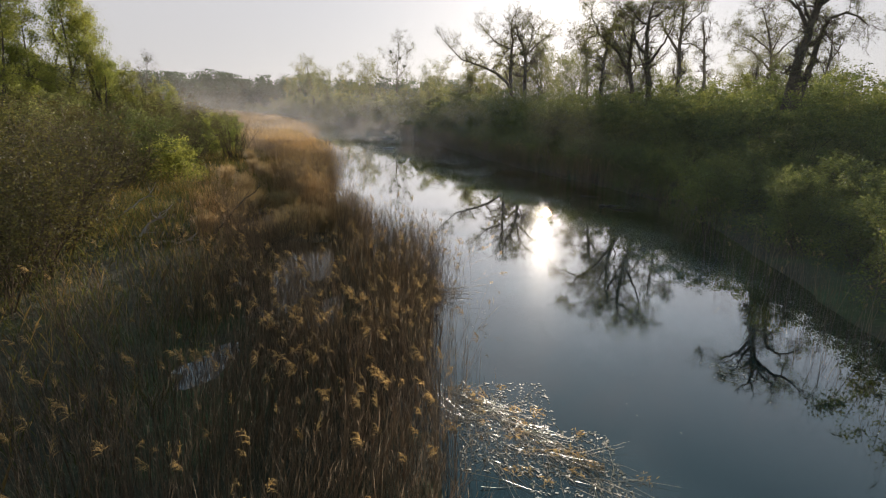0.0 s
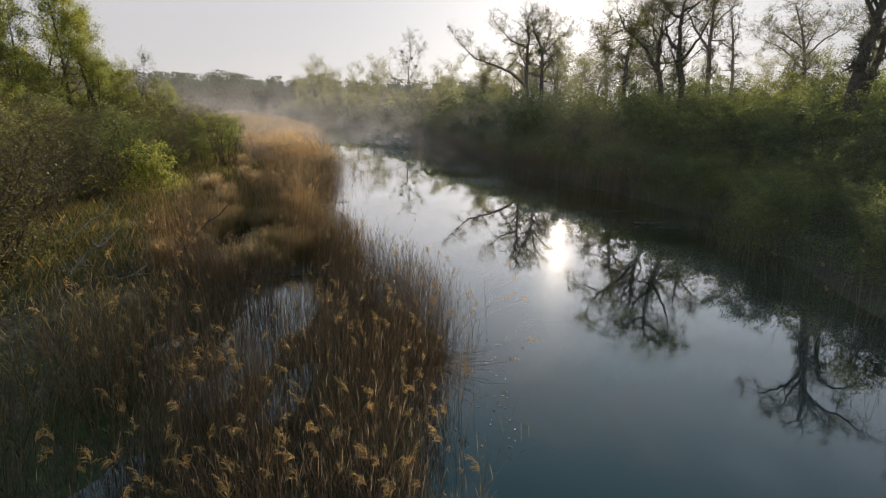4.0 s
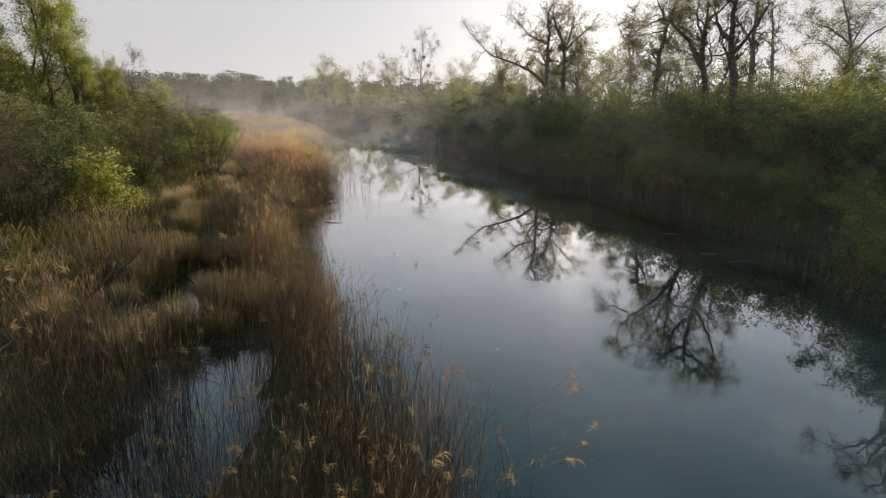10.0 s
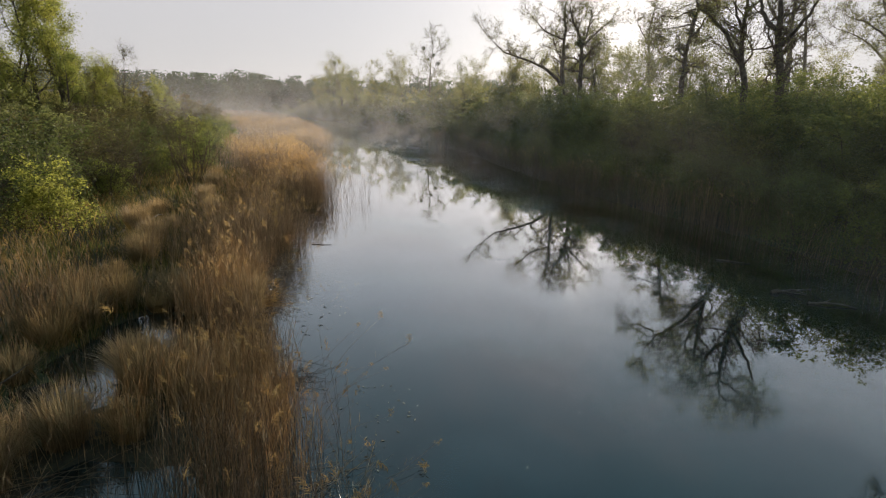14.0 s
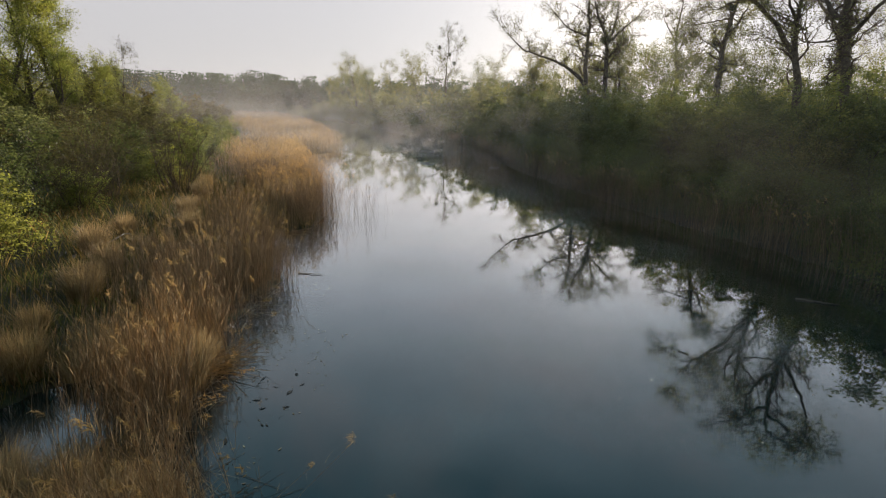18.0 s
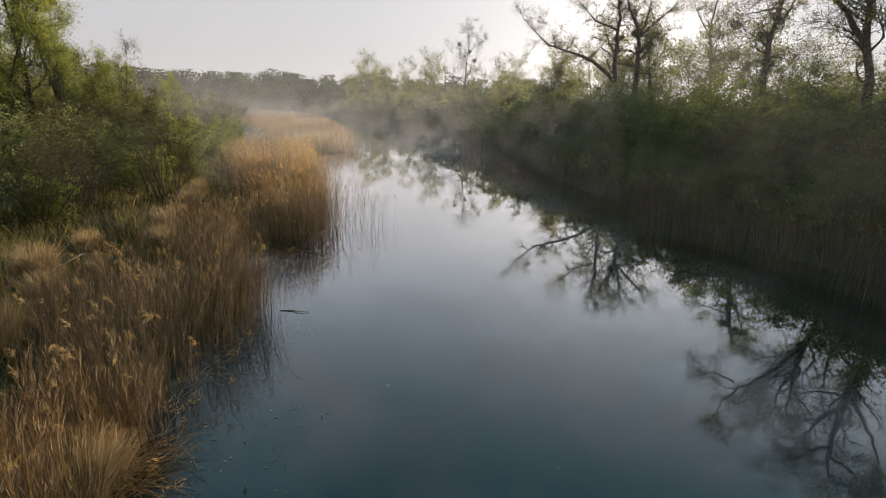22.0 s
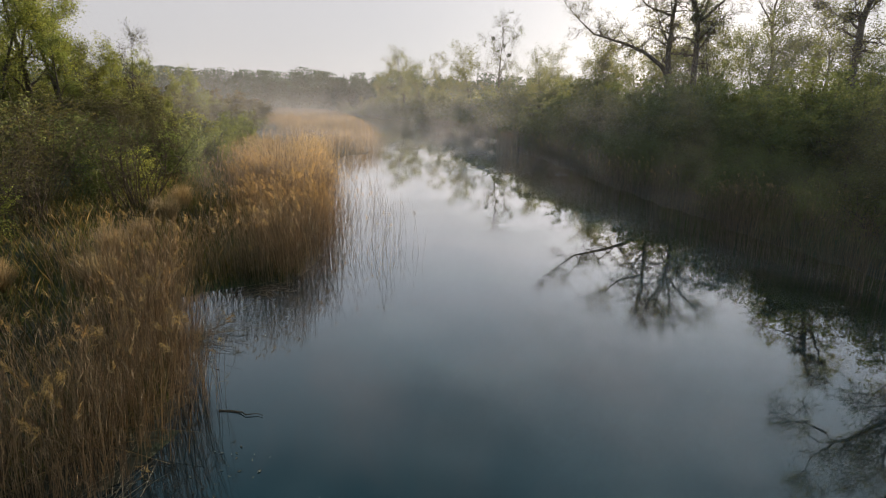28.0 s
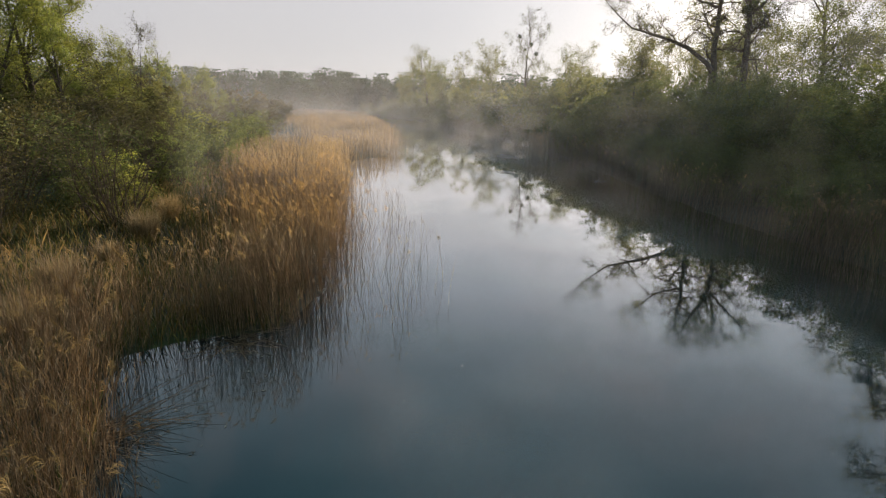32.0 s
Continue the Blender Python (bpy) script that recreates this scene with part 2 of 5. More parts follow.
WATER, GROUND = water_material(), ground_material()
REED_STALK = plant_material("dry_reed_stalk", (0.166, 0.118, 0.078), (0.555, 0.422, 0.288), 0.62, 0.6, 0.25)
# darker tone than REED_STALK: near beds, right bank, one fallen heap
REED_DARK = plant_material("dark_reed_stalk", (0.118, 0.082, 0.062), (0.385, 0.284, 0.210), 0.6, 0.6, 0.25)
REED_PLUME = plant_material("reed_plume", (0.41, 0.26, 0.105), (0.65, 0.45, 0.215), 0.6, 0.8, 0.3)
LEAF_WILLOW = plant_material("willow_leaf", (0.122, 0.152, 0.046), (0.232, 0.255, 0.080), 0.56)
LEAF_BRIGHT = plant_material("fresh_spring_leaf", (0.190, 0.222, 0.050), (0.340, 0.365, 0.100), 0.62)
LEAF_OLIVE = plant_material("olive_bud_leaf", (0.080, 0.075, 0.030), (0.150, 0.137, 0.051), 0.52)
LEAF_TREE = plant_material("thin_tree_leaf", (0.160, 0.175, 0.060), (0.300, 0.300, 0.115), 0.6)
MISTLETOE = plant_material("mistletoe_leaf", (0.030, 0.042, 0.014), (0.060, 0.075, 0.022), 0.2)
LEAF_MARSH = plant_material("marsh_willow_leaf", (0.085, 0.112, 0.036), (0.165, 0.188, 0.060), 0.52)
GRASS = plant_material("marsh_grass", (0.066, 0.080, 0.022), (0.165, 0.165, 0.050), 0.5)
DRYGRASS = plant_material("dry_sedge", (0.15, 0.11, 0.045), (0.32, 0.24, 0.10), 0.35)
FAR_LEAF = plant_material("far_woodland_leaf", (0.042, 0.082, 0.030), (0.088, 0.138, 0.048), 0.25, patch=0.05)
BARK = bark_material("dark_bark", (0.055, 0.044, 0.033), (0.150, 0.125, 0.095))
BARK_PALE = bark_material("grey_dead_wood", (0.14, 0.12, 0.10), (0.36, 0.33, 0.29))
TWIG = bark_material("brown_twig", (0.060, 0.045, 0.030), (0.14, 0.105, 0.070), 8.0)
LITTER = plant_material("floating_dead_leaf", (0.12, 0.09, 0.05), (0.42, 0.37, 0.29), 0.1, 0.5)
STRAW = plant_material("bleached_straw", (0.24, 0.170, 0.090), (0.54, 0.41, 0.235), 0.62, 0.55)


WET_STRAW = plant_material("wet_straw", (0.24, 0.18, 0.11), (0.55, 0.46, 0.32), 0.35, 0.28)
WET_STRAW.node_tree.nodes["Principled BSDF"].inputs["Specular IOR Level"].default_value = 0.6


# ---- mesh helpers ----
def mesh_of(name, verts, faces, mat, smooth=False):
    """A mesh from arrays: verts (n, 3) and faces (m, 3 or 4), or a list of such face arrays."""
    if not isinstance(faces, list):
        faces = [faces]
    faces = [np.asarray(f, np.int32) for f in faces if len(f)]
    me = bpy.data.meshes.new(name)
    loops = np.concatenate([f.ravel() for f in faces])
    sizes = np.concatenate([np.full(len(f), f.shape[1], np.int32) for f in faces])
    me.vertices.add(len(verts))
    me.vertices.foreach_set("co", np.asarray(verts, np.float32).ravel())
    me.loops.add(len(loops))
    me.loops.foreach_set("vertex_index", loops)
    me.polygons.add(len(sizes))
    me.polygons.foreach_set("loop_start", np.concatenate([[0], np.cumsum(sizes)[:-1]]).astype(np.int32))
    me.polygons.foreach_set("loop_total", sizes)
    if smooth:
        me.polygons.foreach_set("use_smooth", np.ones(len(sizes), bool))
    me.update(calc_edges=True)
    me.materials.append(mat)
    return me


def part(name, me, parent, label=""):
    ob = new(name, me)
    ob.parent = parent
    return tagged(ob, label)


class Soup:
    """Collects pieces of geometry for one mesh."""

    def __init__(self):
        self.v, self.f3, self.f4, self.n = [], [], [], 0

    def add(self, v, f):
        f = np.asarray(f)
        (self.f3 if f.shape[1] == 3 else self.f4).append(f + self.n)
        self.v.append(np.asarray(v, np.float64))
        self.n += len(v)

    def mesh(self, name, mat, smooth=False):
        faces = [np.concatenate(f) for f in (self.f3, self.f4) if f]
        return mesh_of(name, np.concatenate(self.v), faces, mat, smooth)


def tube(soup, pts, radii, sides=6):
    """A tapered tube along a bent line, closed at its thin end."""
    pts, radii = np.asarray(pts, float), np.asarray(radii, float)
    k = len(pts)
    d = np.gradient(pts, axis=0)
    d /= np.linalg.norm(d, axis=1)[:, None] + 1e-9
    ref = np.array([0.31, 0.17, 0.93]) if abs(d[0, 2]) < 0.8 else np.array([0.9, 0.4, 0.1])
    u = np.cross(d, ref)
    u /= np.linalg.norm(u, axis=1)[:, None] + 1e-9
    w = np.cross(d, u)
    a = np.arange(sides) * 2 * np.pi / sides
    ring = u[:, None, :] * np.cos(a)[None, :, None] + w[:, None, :] * np.sin(a)[None, :, None]
    v = (pts[:, None, :] + ring * radii[:, None, None]).reshape(-1, 3)
    i = np.arange(k - 1)[:, None] * sides
    j = np.arange(sides)[None, :]
    jn = (j + 1) % sides
    f = np.stack([i + j, i + jn, i + sides + jn, i + sides + j], -1).reshape(-1, 4)
    soup.add(v, f)


def leaves(rng, centres, size, flat=0.5, ratio=0.5):
    """Small pointed leaves, one rhombus each, at the given centres."""
    c = np.asarray(centres, float)
    k = len(c)
    a = rng.normal(size=(k, 3))
    a[:, 2] *= flat
    a /= np.linalg.norm(a, axis=1)[:, None]
    b = np.cross(a, rng.normal(size=(k, 3)))
    b /= np.linalg.norm(b, axis=1)[:, None]
    s = (size * rng.uniform(0.6, 1.35, k))[:, None]
    v = np.stack([c - a * s, c + b * s * ratio, c + a * s, c - b * s * ratio], 1).reshape(-1, 3)
    return v, np.arange(4 * k).reshape(-1, 4)


def wander(rng, start, way, length, n, bend, lift):
    """A bent line that drifts at random and towards the light."""
    p, d = np.array(start, float), np.array(way, float)
    d /= np.linalg.norm(d)
    pts, step = [p.copy()], length / n
    for _ in range(n):
        d = d + rng.normal(size=3) * bend
        d[2] += lift
        d /= np.linalg.norm(d)
        p = p + d * step
        pts.append(p.copy())
    return np.array(pts), d


# ---- the plan: river, banks, pools ----
LEFT_Y = [-80, 0, 8, 12.4, 16.4, 17.8, 19.1, 20.3, 21.3, 22.5, 24.5, 26, 27.5, 28.3, 29.5, 31, 33.8, 36.4, 38.8, 39.5, 40.3, 41.7, 43.6, 45.0, 46.0, 46.9, 47.8, 50.5, 54, 56, 62, 69.5, 78.5, 84, 92, 96, 104, 113, 150, 189, 290, 480]
LEFT_X = [3, 1.0, 0.2, -0.4, -0.5, -0.2, 0.0, -0.9, -1.9, -2.8, -3.3, -3.9, -4.5, -5.5, -6.4, -7.0, -7.5, -8.1, -7.9, -8.1, -8.7, -9.9, -11.6, -12.2, -11.1, -9.7, -9.6, -10.0, -11.7, -12.4, -15.0, -18.4, -21.8, -22.6, -21.8, -22.6, -25.5, -29, -44, -61, -112, -215]
RIGHT_Y = [-80, 0, 12.7, 20, 28, 36, 42, 47, 51, 55, 60, 66, 73, 82, 92, 115, 143, 200, 290, 480]
RIGHT_X = [18, 9.5, 10.4, 11.8, 13.0, 14.0, 12.7, 10.6, 8.8, 7.1, 5.3, 3.0, 1.0, -1.4, -4.4, -12.3, -24, -50, -112.5, -215]
# pools of open water among the reeds: centre, half width, half length
POOLS = [(-8.9, 28.9, 1.5, 2.6), (-8.7, 26.0, 0.4, 1.5), (-6.3, 23.0, 1.3, 1.4), (-4.6, 19.7, 0.35, 1.0), (-7.4, 17.9, 0.5, 0.8), (-5.2, 16.0, 0.5, 1.1), (-3.5, 15.8, 0.35, 0.9), (-5.6, 11.9, 0.4, 1.1), (-5.0, 22.2, 0.6, 0.7)]


def bank(x, y):
    """Metres into the water from the nearer bank (negative on land), and the same for the left bank alone."""
    dl = x - np.interp(y, LEFT_Y, LEFT_X)
    dr = np.interp(y, RIGHT_Y, RIGHT_X) - x
    return np.minimum(dl, dr), dl, dr


def pool_depth(x, y):
    best = np.full(np.shape(x), -9.0)
    for px, py, a, b in POOLS:
        wob = 0.3 * np.sin(x * 4.1 + py) + 0.25 * np.sin(y * 3.3 + px)
        best = np.maximum(best, 1 - np.sqrt(((x - px) / a) ** 2 + ((y - py) / b) ** 2) + wob)
    return best


def ground_z(x, y):
    """Height of the ground, below zero where water stands."""
    x, y = np.asarray(x, float), np.asarray(y, float)
    d, dl, dr = bank(x, y)
    dr = dr + 1.6
    d = np.minimum(dl, dr)
    rough = 0.07 * np.sin(x * 0.9 + 1.3 * np.sin(y * 0.37)) + 0.06 * np.sin(y * 1.1 + 0.7 * x)
    land_left = 0.02 + 0.06 * np.clip(-dl / 5, 0, 1) + 0.32 * np.clip((-dl - 6.2) / 2.5, 0, 1) + 0.40 * np.clip((-dl - 9) / 14, 0, 1) + rough * np.clip((-dl - 4) / 5, 0.25, 0.8)
    land_right = 0.12 + 0.9 * np.clip(-dr / 12, 0, 1) + rough
    land = np.where(dl < dr, land_left, land_right)
    wet = -0.9 * (1 - np.exp(-np.clip(d, 0, None) / 1.5))
    z = np.where(d > 0, wet, np.minimum(land, 0.02 - d * 0.25))
    pd = pool_depth(x, y)
    z = np.where((d <= 0) & (pd > 0), -0.25 * np.clip(pd * 2, 0, 1), z)
    slough = 1 - np.sqrt(((x + 5.2) / 1.5) ** 2 + ((y - 20.0) / 5.0) ** 2) + 0.22 * np.sin(x * 2.7 + 1) * np.sin(y * 1.6)
    z = np.where((d <= 0) & (slough > 0.2), np.minimum(z, 0.15 - 0.5 * slough), z)
    return z


def axis_steps(*runs):
    out = []
    for a, b, s in runs:
        out += list(np.arange(a, b, s))
    return np.array(out + [runs[-1][1]])


def build_ground():
    xs = axis_steps((-2600, -400, 200), (-400, -100, 20), (-100, -40, 4), (-40, -20, 1.2), (-20, 3, 0.5), (3, 30, 1.0), (30, 80, 4), (80, 400, 20), (400, 2600, 200))
    ys = axis_steps((-2600, -200, 200), (-200, -20, 15), (-20, 4, 1.5), (4, 60, 0.6), (60, 130, 2.0), (130, 330, 5), (330, 800, 30), (800, 3200, 240))
    gx, gy = np.meshgrid(xs, ys)
    gz = ground_z(gx, gy)
    v = np.stack([gx, gy, gz], -1).reshape(-1, 3)
    w = len(xs)
    i = np.arange(len(ys) - 1)[:, None] * w + np.arange(w - 1)[None, :]
    f = np.stack([i, i + 1, i + w + 1, i + w], -1).reshape(-1, 4)
    tagged(new("ground", mesh_of("ground", v, f, GROUND, True)), "dark wet marsh soil with patches of grass along the banks", "ground", kind="structure")


def build_water():
    ys = np.concatenate([np.arange(-80, 160, 4.0), np.arange(160, 481, 20.0)])
    lx, rx = np.interp(ys, LEFT_Y, LEFT_X) - 14, np.interp(ys, RIGHT_Y, RIGHT_X) + 3
    k = 12
    u = np.linspace(0, 1, k)
    gx = lx[:, None] * (1 - u) + rx[:, None] * u
    v = np.stack([gx, np.repeat(ys[:, None], k, 1), np.zeros_like(gx)], -1).reshape(-1, 3)
    i = np.arange(len(ys) - 1)[:, None] * k + np.arange(k - 1)[None, :]
    f = np.stack([i, i + 1, i + k + 1, i + k], -1).reshape(-1, 4)
    tagged(new("water", mesh_of("water", v, f, WATER, True)), "still dark teal river water mirroring sky and bare trees", "water", kind="structure")


build_ground()
build_water()


# ---- reeds ----
def reed_geometry(rng, x, y, z, h, lean, plume, near, blades=5):
    """Arrays for many reeds: a bent stalk, dry blades, and a nodding plume on some."""
    stalk, tuft = Soup(), Soup()
    k = len(x)
    base = np.stack([x, y, z], -1)
    ang = rng.uniform(0, 2 * np.pi, k)
    tilt = h * np.abs(rng.normal(0.13, 0.10, k))
    off = np.stack([np.cos(ang) * tilt, np.sin(ang) * tilt, np.zeros(k)], -1) + lean * h[:, None]
    ts = (0.0, 0.4, 0.75, 1.0) if near else (0.0, 0.55, 1.0)
    pts = np.stack([base + off * (t ** 1.8) + np.array([0, 0, 1]) * (h * t * (1 - 0.05 * t))[:, None] for t in ts], 1)
    rad = (0.0043 if near else 0.011) * rng.uniform(0.7, 1.3, k)
    n = len(ts)
    if near:
        a = np.arange(3) * 2 * np.pi / 3
        ring = np.stack([np.cos(a), np.sin(a), 0 * a], -1)
        taper = np.linspace(1, 0.45, n)
        v = pts[:, :, None, :] + ring[None, None] * (rad[:, None] * taper)[:, :, None, None]
        v = v.reshape(-1, 3)
        o = (np.arange(k) * n * 3)[:, None, None] + (np.arange(n - 1) * 3)[None, :, None]
        j, jn = np.arange(3)[None, None], (np.arange(3)[None, None] + 1) % 3
        stalk.add(v, np.stack([o + j, o + jn, o + 3 + jn, o + 3 + j], -1).reshape(-1, 4))
    else:
        s = np.stack([np.cos(ang + 1.2), np.sin(ang + 1.2), 0 * ang], -1)[:, None, :] * (rad[:, None] * np.linspace(1, 0.5, n))[:, :, None]
        v = np.stack([pts - s, pts + s], 2).reshape(-1, 3)
        o = (np.arange(k) * n * 2)[:, None] + (np.arange(n - 1) * 2)[None, :]
        stalk.add(v, np.stack([o, o + 1, o + 3, o + 2], -1).reshape(-1, 4))
    # dry blades that fold away from the stalk
    for _ in range(blades if near else 2):
        t = rng.uniform(0.15, 0.95, k)[:, None]
        p = base + off * t ** 1.8 + np.array([0, 0, 1]) * h[:, None] * t
        b = rng.uniform(0, 2 * np.pi, k)
        out = np.stack([np.cos(b), np.sin(b), rng.uniform(0.9, 3.6, k)], -1)
        out /= np.linalg.norm(out, axis=1)[:, None]
        side = np.stack([-np.sin(b), np.cos(b), 0 * b], -1) * (0.0032 if near else 0.013)
        ln = rng.uniform(0.15, 0.45, k)[:, None]
        mid = p + out * ln * 0.5
        end = p + out * ln + np.array([0, 0, -0.05]) * ln / 0.3
        v = np.stack([p, mid + side, end, mid - side], 1).reshape(-1, 3)
        stalk.add(v, np.arange(4 * k).reshape(-1, 4))
    # plumes
    idx = np.nonzero(plume)[0]
    m = len(idx)
    if m:
        top, under = pts[idx, -1], pts[idx, -2]
        d = top - under
        d /= np.linalg.norm(d, axis=1)[:, None]
        nod = rng.normal(size=(m, 3)) * 0.5 + np.array([-0.5, -0.1, 0.0])
        nod[:, 2] = 0
        nod /= np.linalg.norm(nod, axis=1)[:, None] + 1e-6
        size = rng.uniform(0.4, 0.85, m)[:, None]
        wisps = 24 if near else 6
        for w in range(wisps):
            u = w / wisps
            root = top + d * (0.26 * u) * size + nod * (0.18 * u * u) * size
            out = d * rng.uniform(0.25, 0.9, (m, 1)) + nod * rng.uniform(0.2, 0.9, (m, 1)) + rng.normal(size=(m, 3)) * 0.30
            out /= np.linalg.norm(out, axis=1)[:, None]
            ln = (0.17 - 0.09 * u) * size * rng.uniform(0.8, 1.3, (m, 1))
            sd = np.cross(out, rng.normal(size=(m, 3)))
            sd /= np.linalg.norm(sd, axis=1)[:, None]
            sd *= (0.0062 if near else 0.022) * size
            mid = root + out * ln * 0.55
            end = root + out * ln + nod * 0.05 * size + np.array([0, 0, -0.05]) * size
            v = np.stack([root, mid + sd, end, mid - sd], 1).reshape(-1, 3)
            tuft.add(v, np.arange(4 * m).reshape(-1, 4))
    return stalk, tuft


def reed_thing(name, label, rng, x, y, h, plume, near, lean=(0, 0, 0), kind="stuff", group="", stalk_mat=None):
    z = np.minimum(ground_z(x, y), 0.15) - 0.05
    z = np.maximum(z, -0.6)
    cx, cy = float(np.mean(x)), float(np.mean(y))
    sway = np.stack([0.13 * np.sin(0.9 * x + 0.55 * y), 0.10 * np.cos(0.75 * y - 0.5 * x), 0 * x], -1)
    st, tf = reed_geometry(rng, x - cx, y - cy, z, h, np.array(lean) + sway, plume, near)
    root = tagged(new(name), label, "reeds", group, kind)
    root.location = (cx, cy, 0)
    part("stalks", st.mesh("stalks", stalk_mat or REED_STALK), root)
    if tf.n:
        part("plumes", tf.mesh("plumes", REED_PLUME), root, "feathery golden-brown seed plumes")
    return root


def field(x, y):
    """Uneven density of the bed: clumps and gaps."""
    return 0.5 + 0.5 * np.sin(x * 0.9 + 1.7 * np.sin(y * 0.31)) * np.sin(y * 0.7 + 1.1 * np.sin(x * 0.5))


def bed_width(y):
    return np.interp(y, [0, 10, 18, 24, 30, 36, 44, 50, 60, 80, 100, 120, 160], [9, 9, 9.5, 8.6, 6.4, 4.9, 3.2, 4.2, 7, 10, 13, 17, 26])


# stretches where the bed stands thin over open water: centre, half width, half length, share left
THIN = [(-5.2, 20.2, 1.0, 3.4, 0.4), (-9.9, 20.8, 1.9, 1.9, 0.3), (-8.8, 25.6, 1.6, 2.2, 0.5), (-6.5, 27.1, 1.9, 1.2, 0.22), (-7.6, 14.0, 1.8, 3.0, 0.4), (-5.8, 11.0, 1.4, 3.0, 0.45)]


def thinning(x, y):
    share = np.ones(np.shape(x))
    for px, py, a, b, left in THIN:
        q = np.sqrt(((x - px) / a) ** 2 + ((y - py) / b) ** 2) + 0.18 * np.sin(x * 2.3 + py) * np.sin(y * 1.9 + px)
        share = np.minimum(share, left + (1 - left) * np.clip((q - 0.75) / 0.35, 0, 1))
    return share


# hollows where the reeds are short or broken down: centre, half width, half length, share of their height
LOW = [(-8.2, 25.8, 2.1, 2.5, 0.34), (-9.9, 31.9, 2.1, 1.9, 0.36), (-10.0, 21.2, 1.8, 1.8, 0.55), (-6.2, 21.6, 0.9, 1.0, 0.5)]


def stature(x, y):
    share = np.ones(np.shape(x))
    for px, py, a, b, left in LOW:
        q = np.sqrt(((x - px) / a) ** 2 + ((y - py) / b) ** 2) + 0.15 * np.sin(x * 3.1 + py) * np.sin(y * 2.7 + px)
        share = np.minimum(share, left + (1 - left) * np.clip((q - 0.7) / 0.4, 0, 1))
    return share


def reed_bed(seed, y0, y1, per_m2, near, label, mat=None, plumes=0.2):
    rng = np.random.default_rng(seed)
    lo, hi = np.interp([y0, y1], LEFT_Y, LEFT_X).min() - 18, np.interp([y0, y1], LEFT_Y, LEFT_X).max() + 3
    k = int((hi - lo) * (y1 - y0) * per_m2)
    x, y = rng.uniform(lo, hi, k), rng.uniform(y0, y1, k)
    _, dl, _ = bank(x, y)
    w = bed_width(y)
    edge = -0.1 + 0.3 * np.sin(y * 1.3) * np.sin(y * 0.47 + 1) + np.abs(rng.normal(0, 1, k)) * np.where(y > 48, 0.8, 0.28)
    inside = (dl < edge) & (dl > -w + 1.2 * np.sin(y * 0.8))
    dens = np.maximum(-0.05 + 1.35 * field(x, y), np.where(dl > -2.2, 0.7, 0.5))
    dens *= np.where(dl > -1.6, 1.25, 1.0) * np.clip((w + dl) / 3, 0.25, 1)
    dens *= np.where(pool_depth(x, y) > 0.0, 0.06, 1.0) * thinning(x, y)
    keep = inside & (rng.random(k) < np.clip(dens, 0, 1))
    x, y = x[keep], y[keep]
    h = rng.normal(2.25, 0.25, len(x)) * (0.85 + 0.25 * field(x + 9, y)) * stature(x, y)
    plume = rng.random(len(x)) < plumes
    reed_thing("reed_bed", label, rng, x, y, h, plume, near, stalk_mat=mat)


reed_bed(1, 2, 17, 62, True, "dense dry brown reeds with golden plumes in shallow water", REED_DARK, 0.10)
reed_bed(2, 17, 23, 66, True, "dry brown reeds thinning out over a wet slough", REED_DARK, 0.05)
reed_bed(8, 23, 33, 72, True, "orange-brown dry reeds with open pools between their clumps", None, 0.06)
reed_bed(3, 33, 50, 66, True, "dry tan reeds along the inlet of the river bank", plumes=0.12)
reed_bed(4, 50, 66, 42, True, "golden dry reeds behind the sparse bank stalks", plumes=0.34)
reed_bed(7, 66, 82, 22, False, "hazy golden reeds with pale feathery plumes", plumes=0.5)
reed_bed(5, 82, 160, 10, False, "far golden reed belt that narrows the river")


reed_bed(6, 160, 300, 2.2, False, "last golden reeds at the far river bend")


def sparse_stalks(seed, y0, y1, reach, per_m2, label):
    """Single stalks that stand in open water before the bed."""
    rng = np.random.default_rng(seed)
    k = int((y1 - y0) * reach * per_m2)
    y = rng.uniform(y0, y1, k)
    x = np.interp(y, LEFT_Y, LEFT_X) + reach * rng.random(k) ** 1.6
    keep = rng.random(k) < 0.2 + 0.8 * field(x * 2.1, y * 1.4)
    x, y = x[keep], y[keep]
    h = rng.normal(2.2, 0.35, len(x))
    reed_thing("reed_fringe", label, rng, x, y, h, rng.random(len(x)) < 0.12, True)


sparse_stalks(14, 49, 68, 4.0, 5.0, "thin single reed stalks standing in open water")
sparse_stalks(15, 84, 104, 3.0, 3.0, "thin reed stalks around the far headland")
sparse_stalks(16, 8, 30, 1.1, 9.0, "thin leaning reed stalks at the edge of the bed")
sparse_stalks(17, 30, 48, 0.8, 6.0, "thin reed stalks at the mouth of the inlet")


def right_fringe(seed, y0, y1, per_m2, depth, label, plumes=0.06, tall=1.85):
    rng = np.random.default_rng(seed)
    k = int((y1 - y0) * depth * per_m2)
    y = rng.uniform(y0, y1, k)
    x = np.interp(y, RIGHT_Y, RIGHT_X) + rng.uniform(-1.0, depth, k) - 0.7 * np.clip(np.sin(y * 1.1) + np.sin(y * 2.3 + 1), 0, 2) * rng.random(k) ** 2
    keep = rng.random(k) < 0.3 + 0.7 * field(x * 1.7, y)
    x, y = x[keep], y[keep]
    h = rng.normal(tall, 0.3, len(x)) - np.clip(ground_z(x, y), -0.6, 0)
    reed_thing("reed_bed", label, rng, x, y, h, rng.random(len(x)) < plumes, y0 < 80, stalk_mat=REED_DARK)


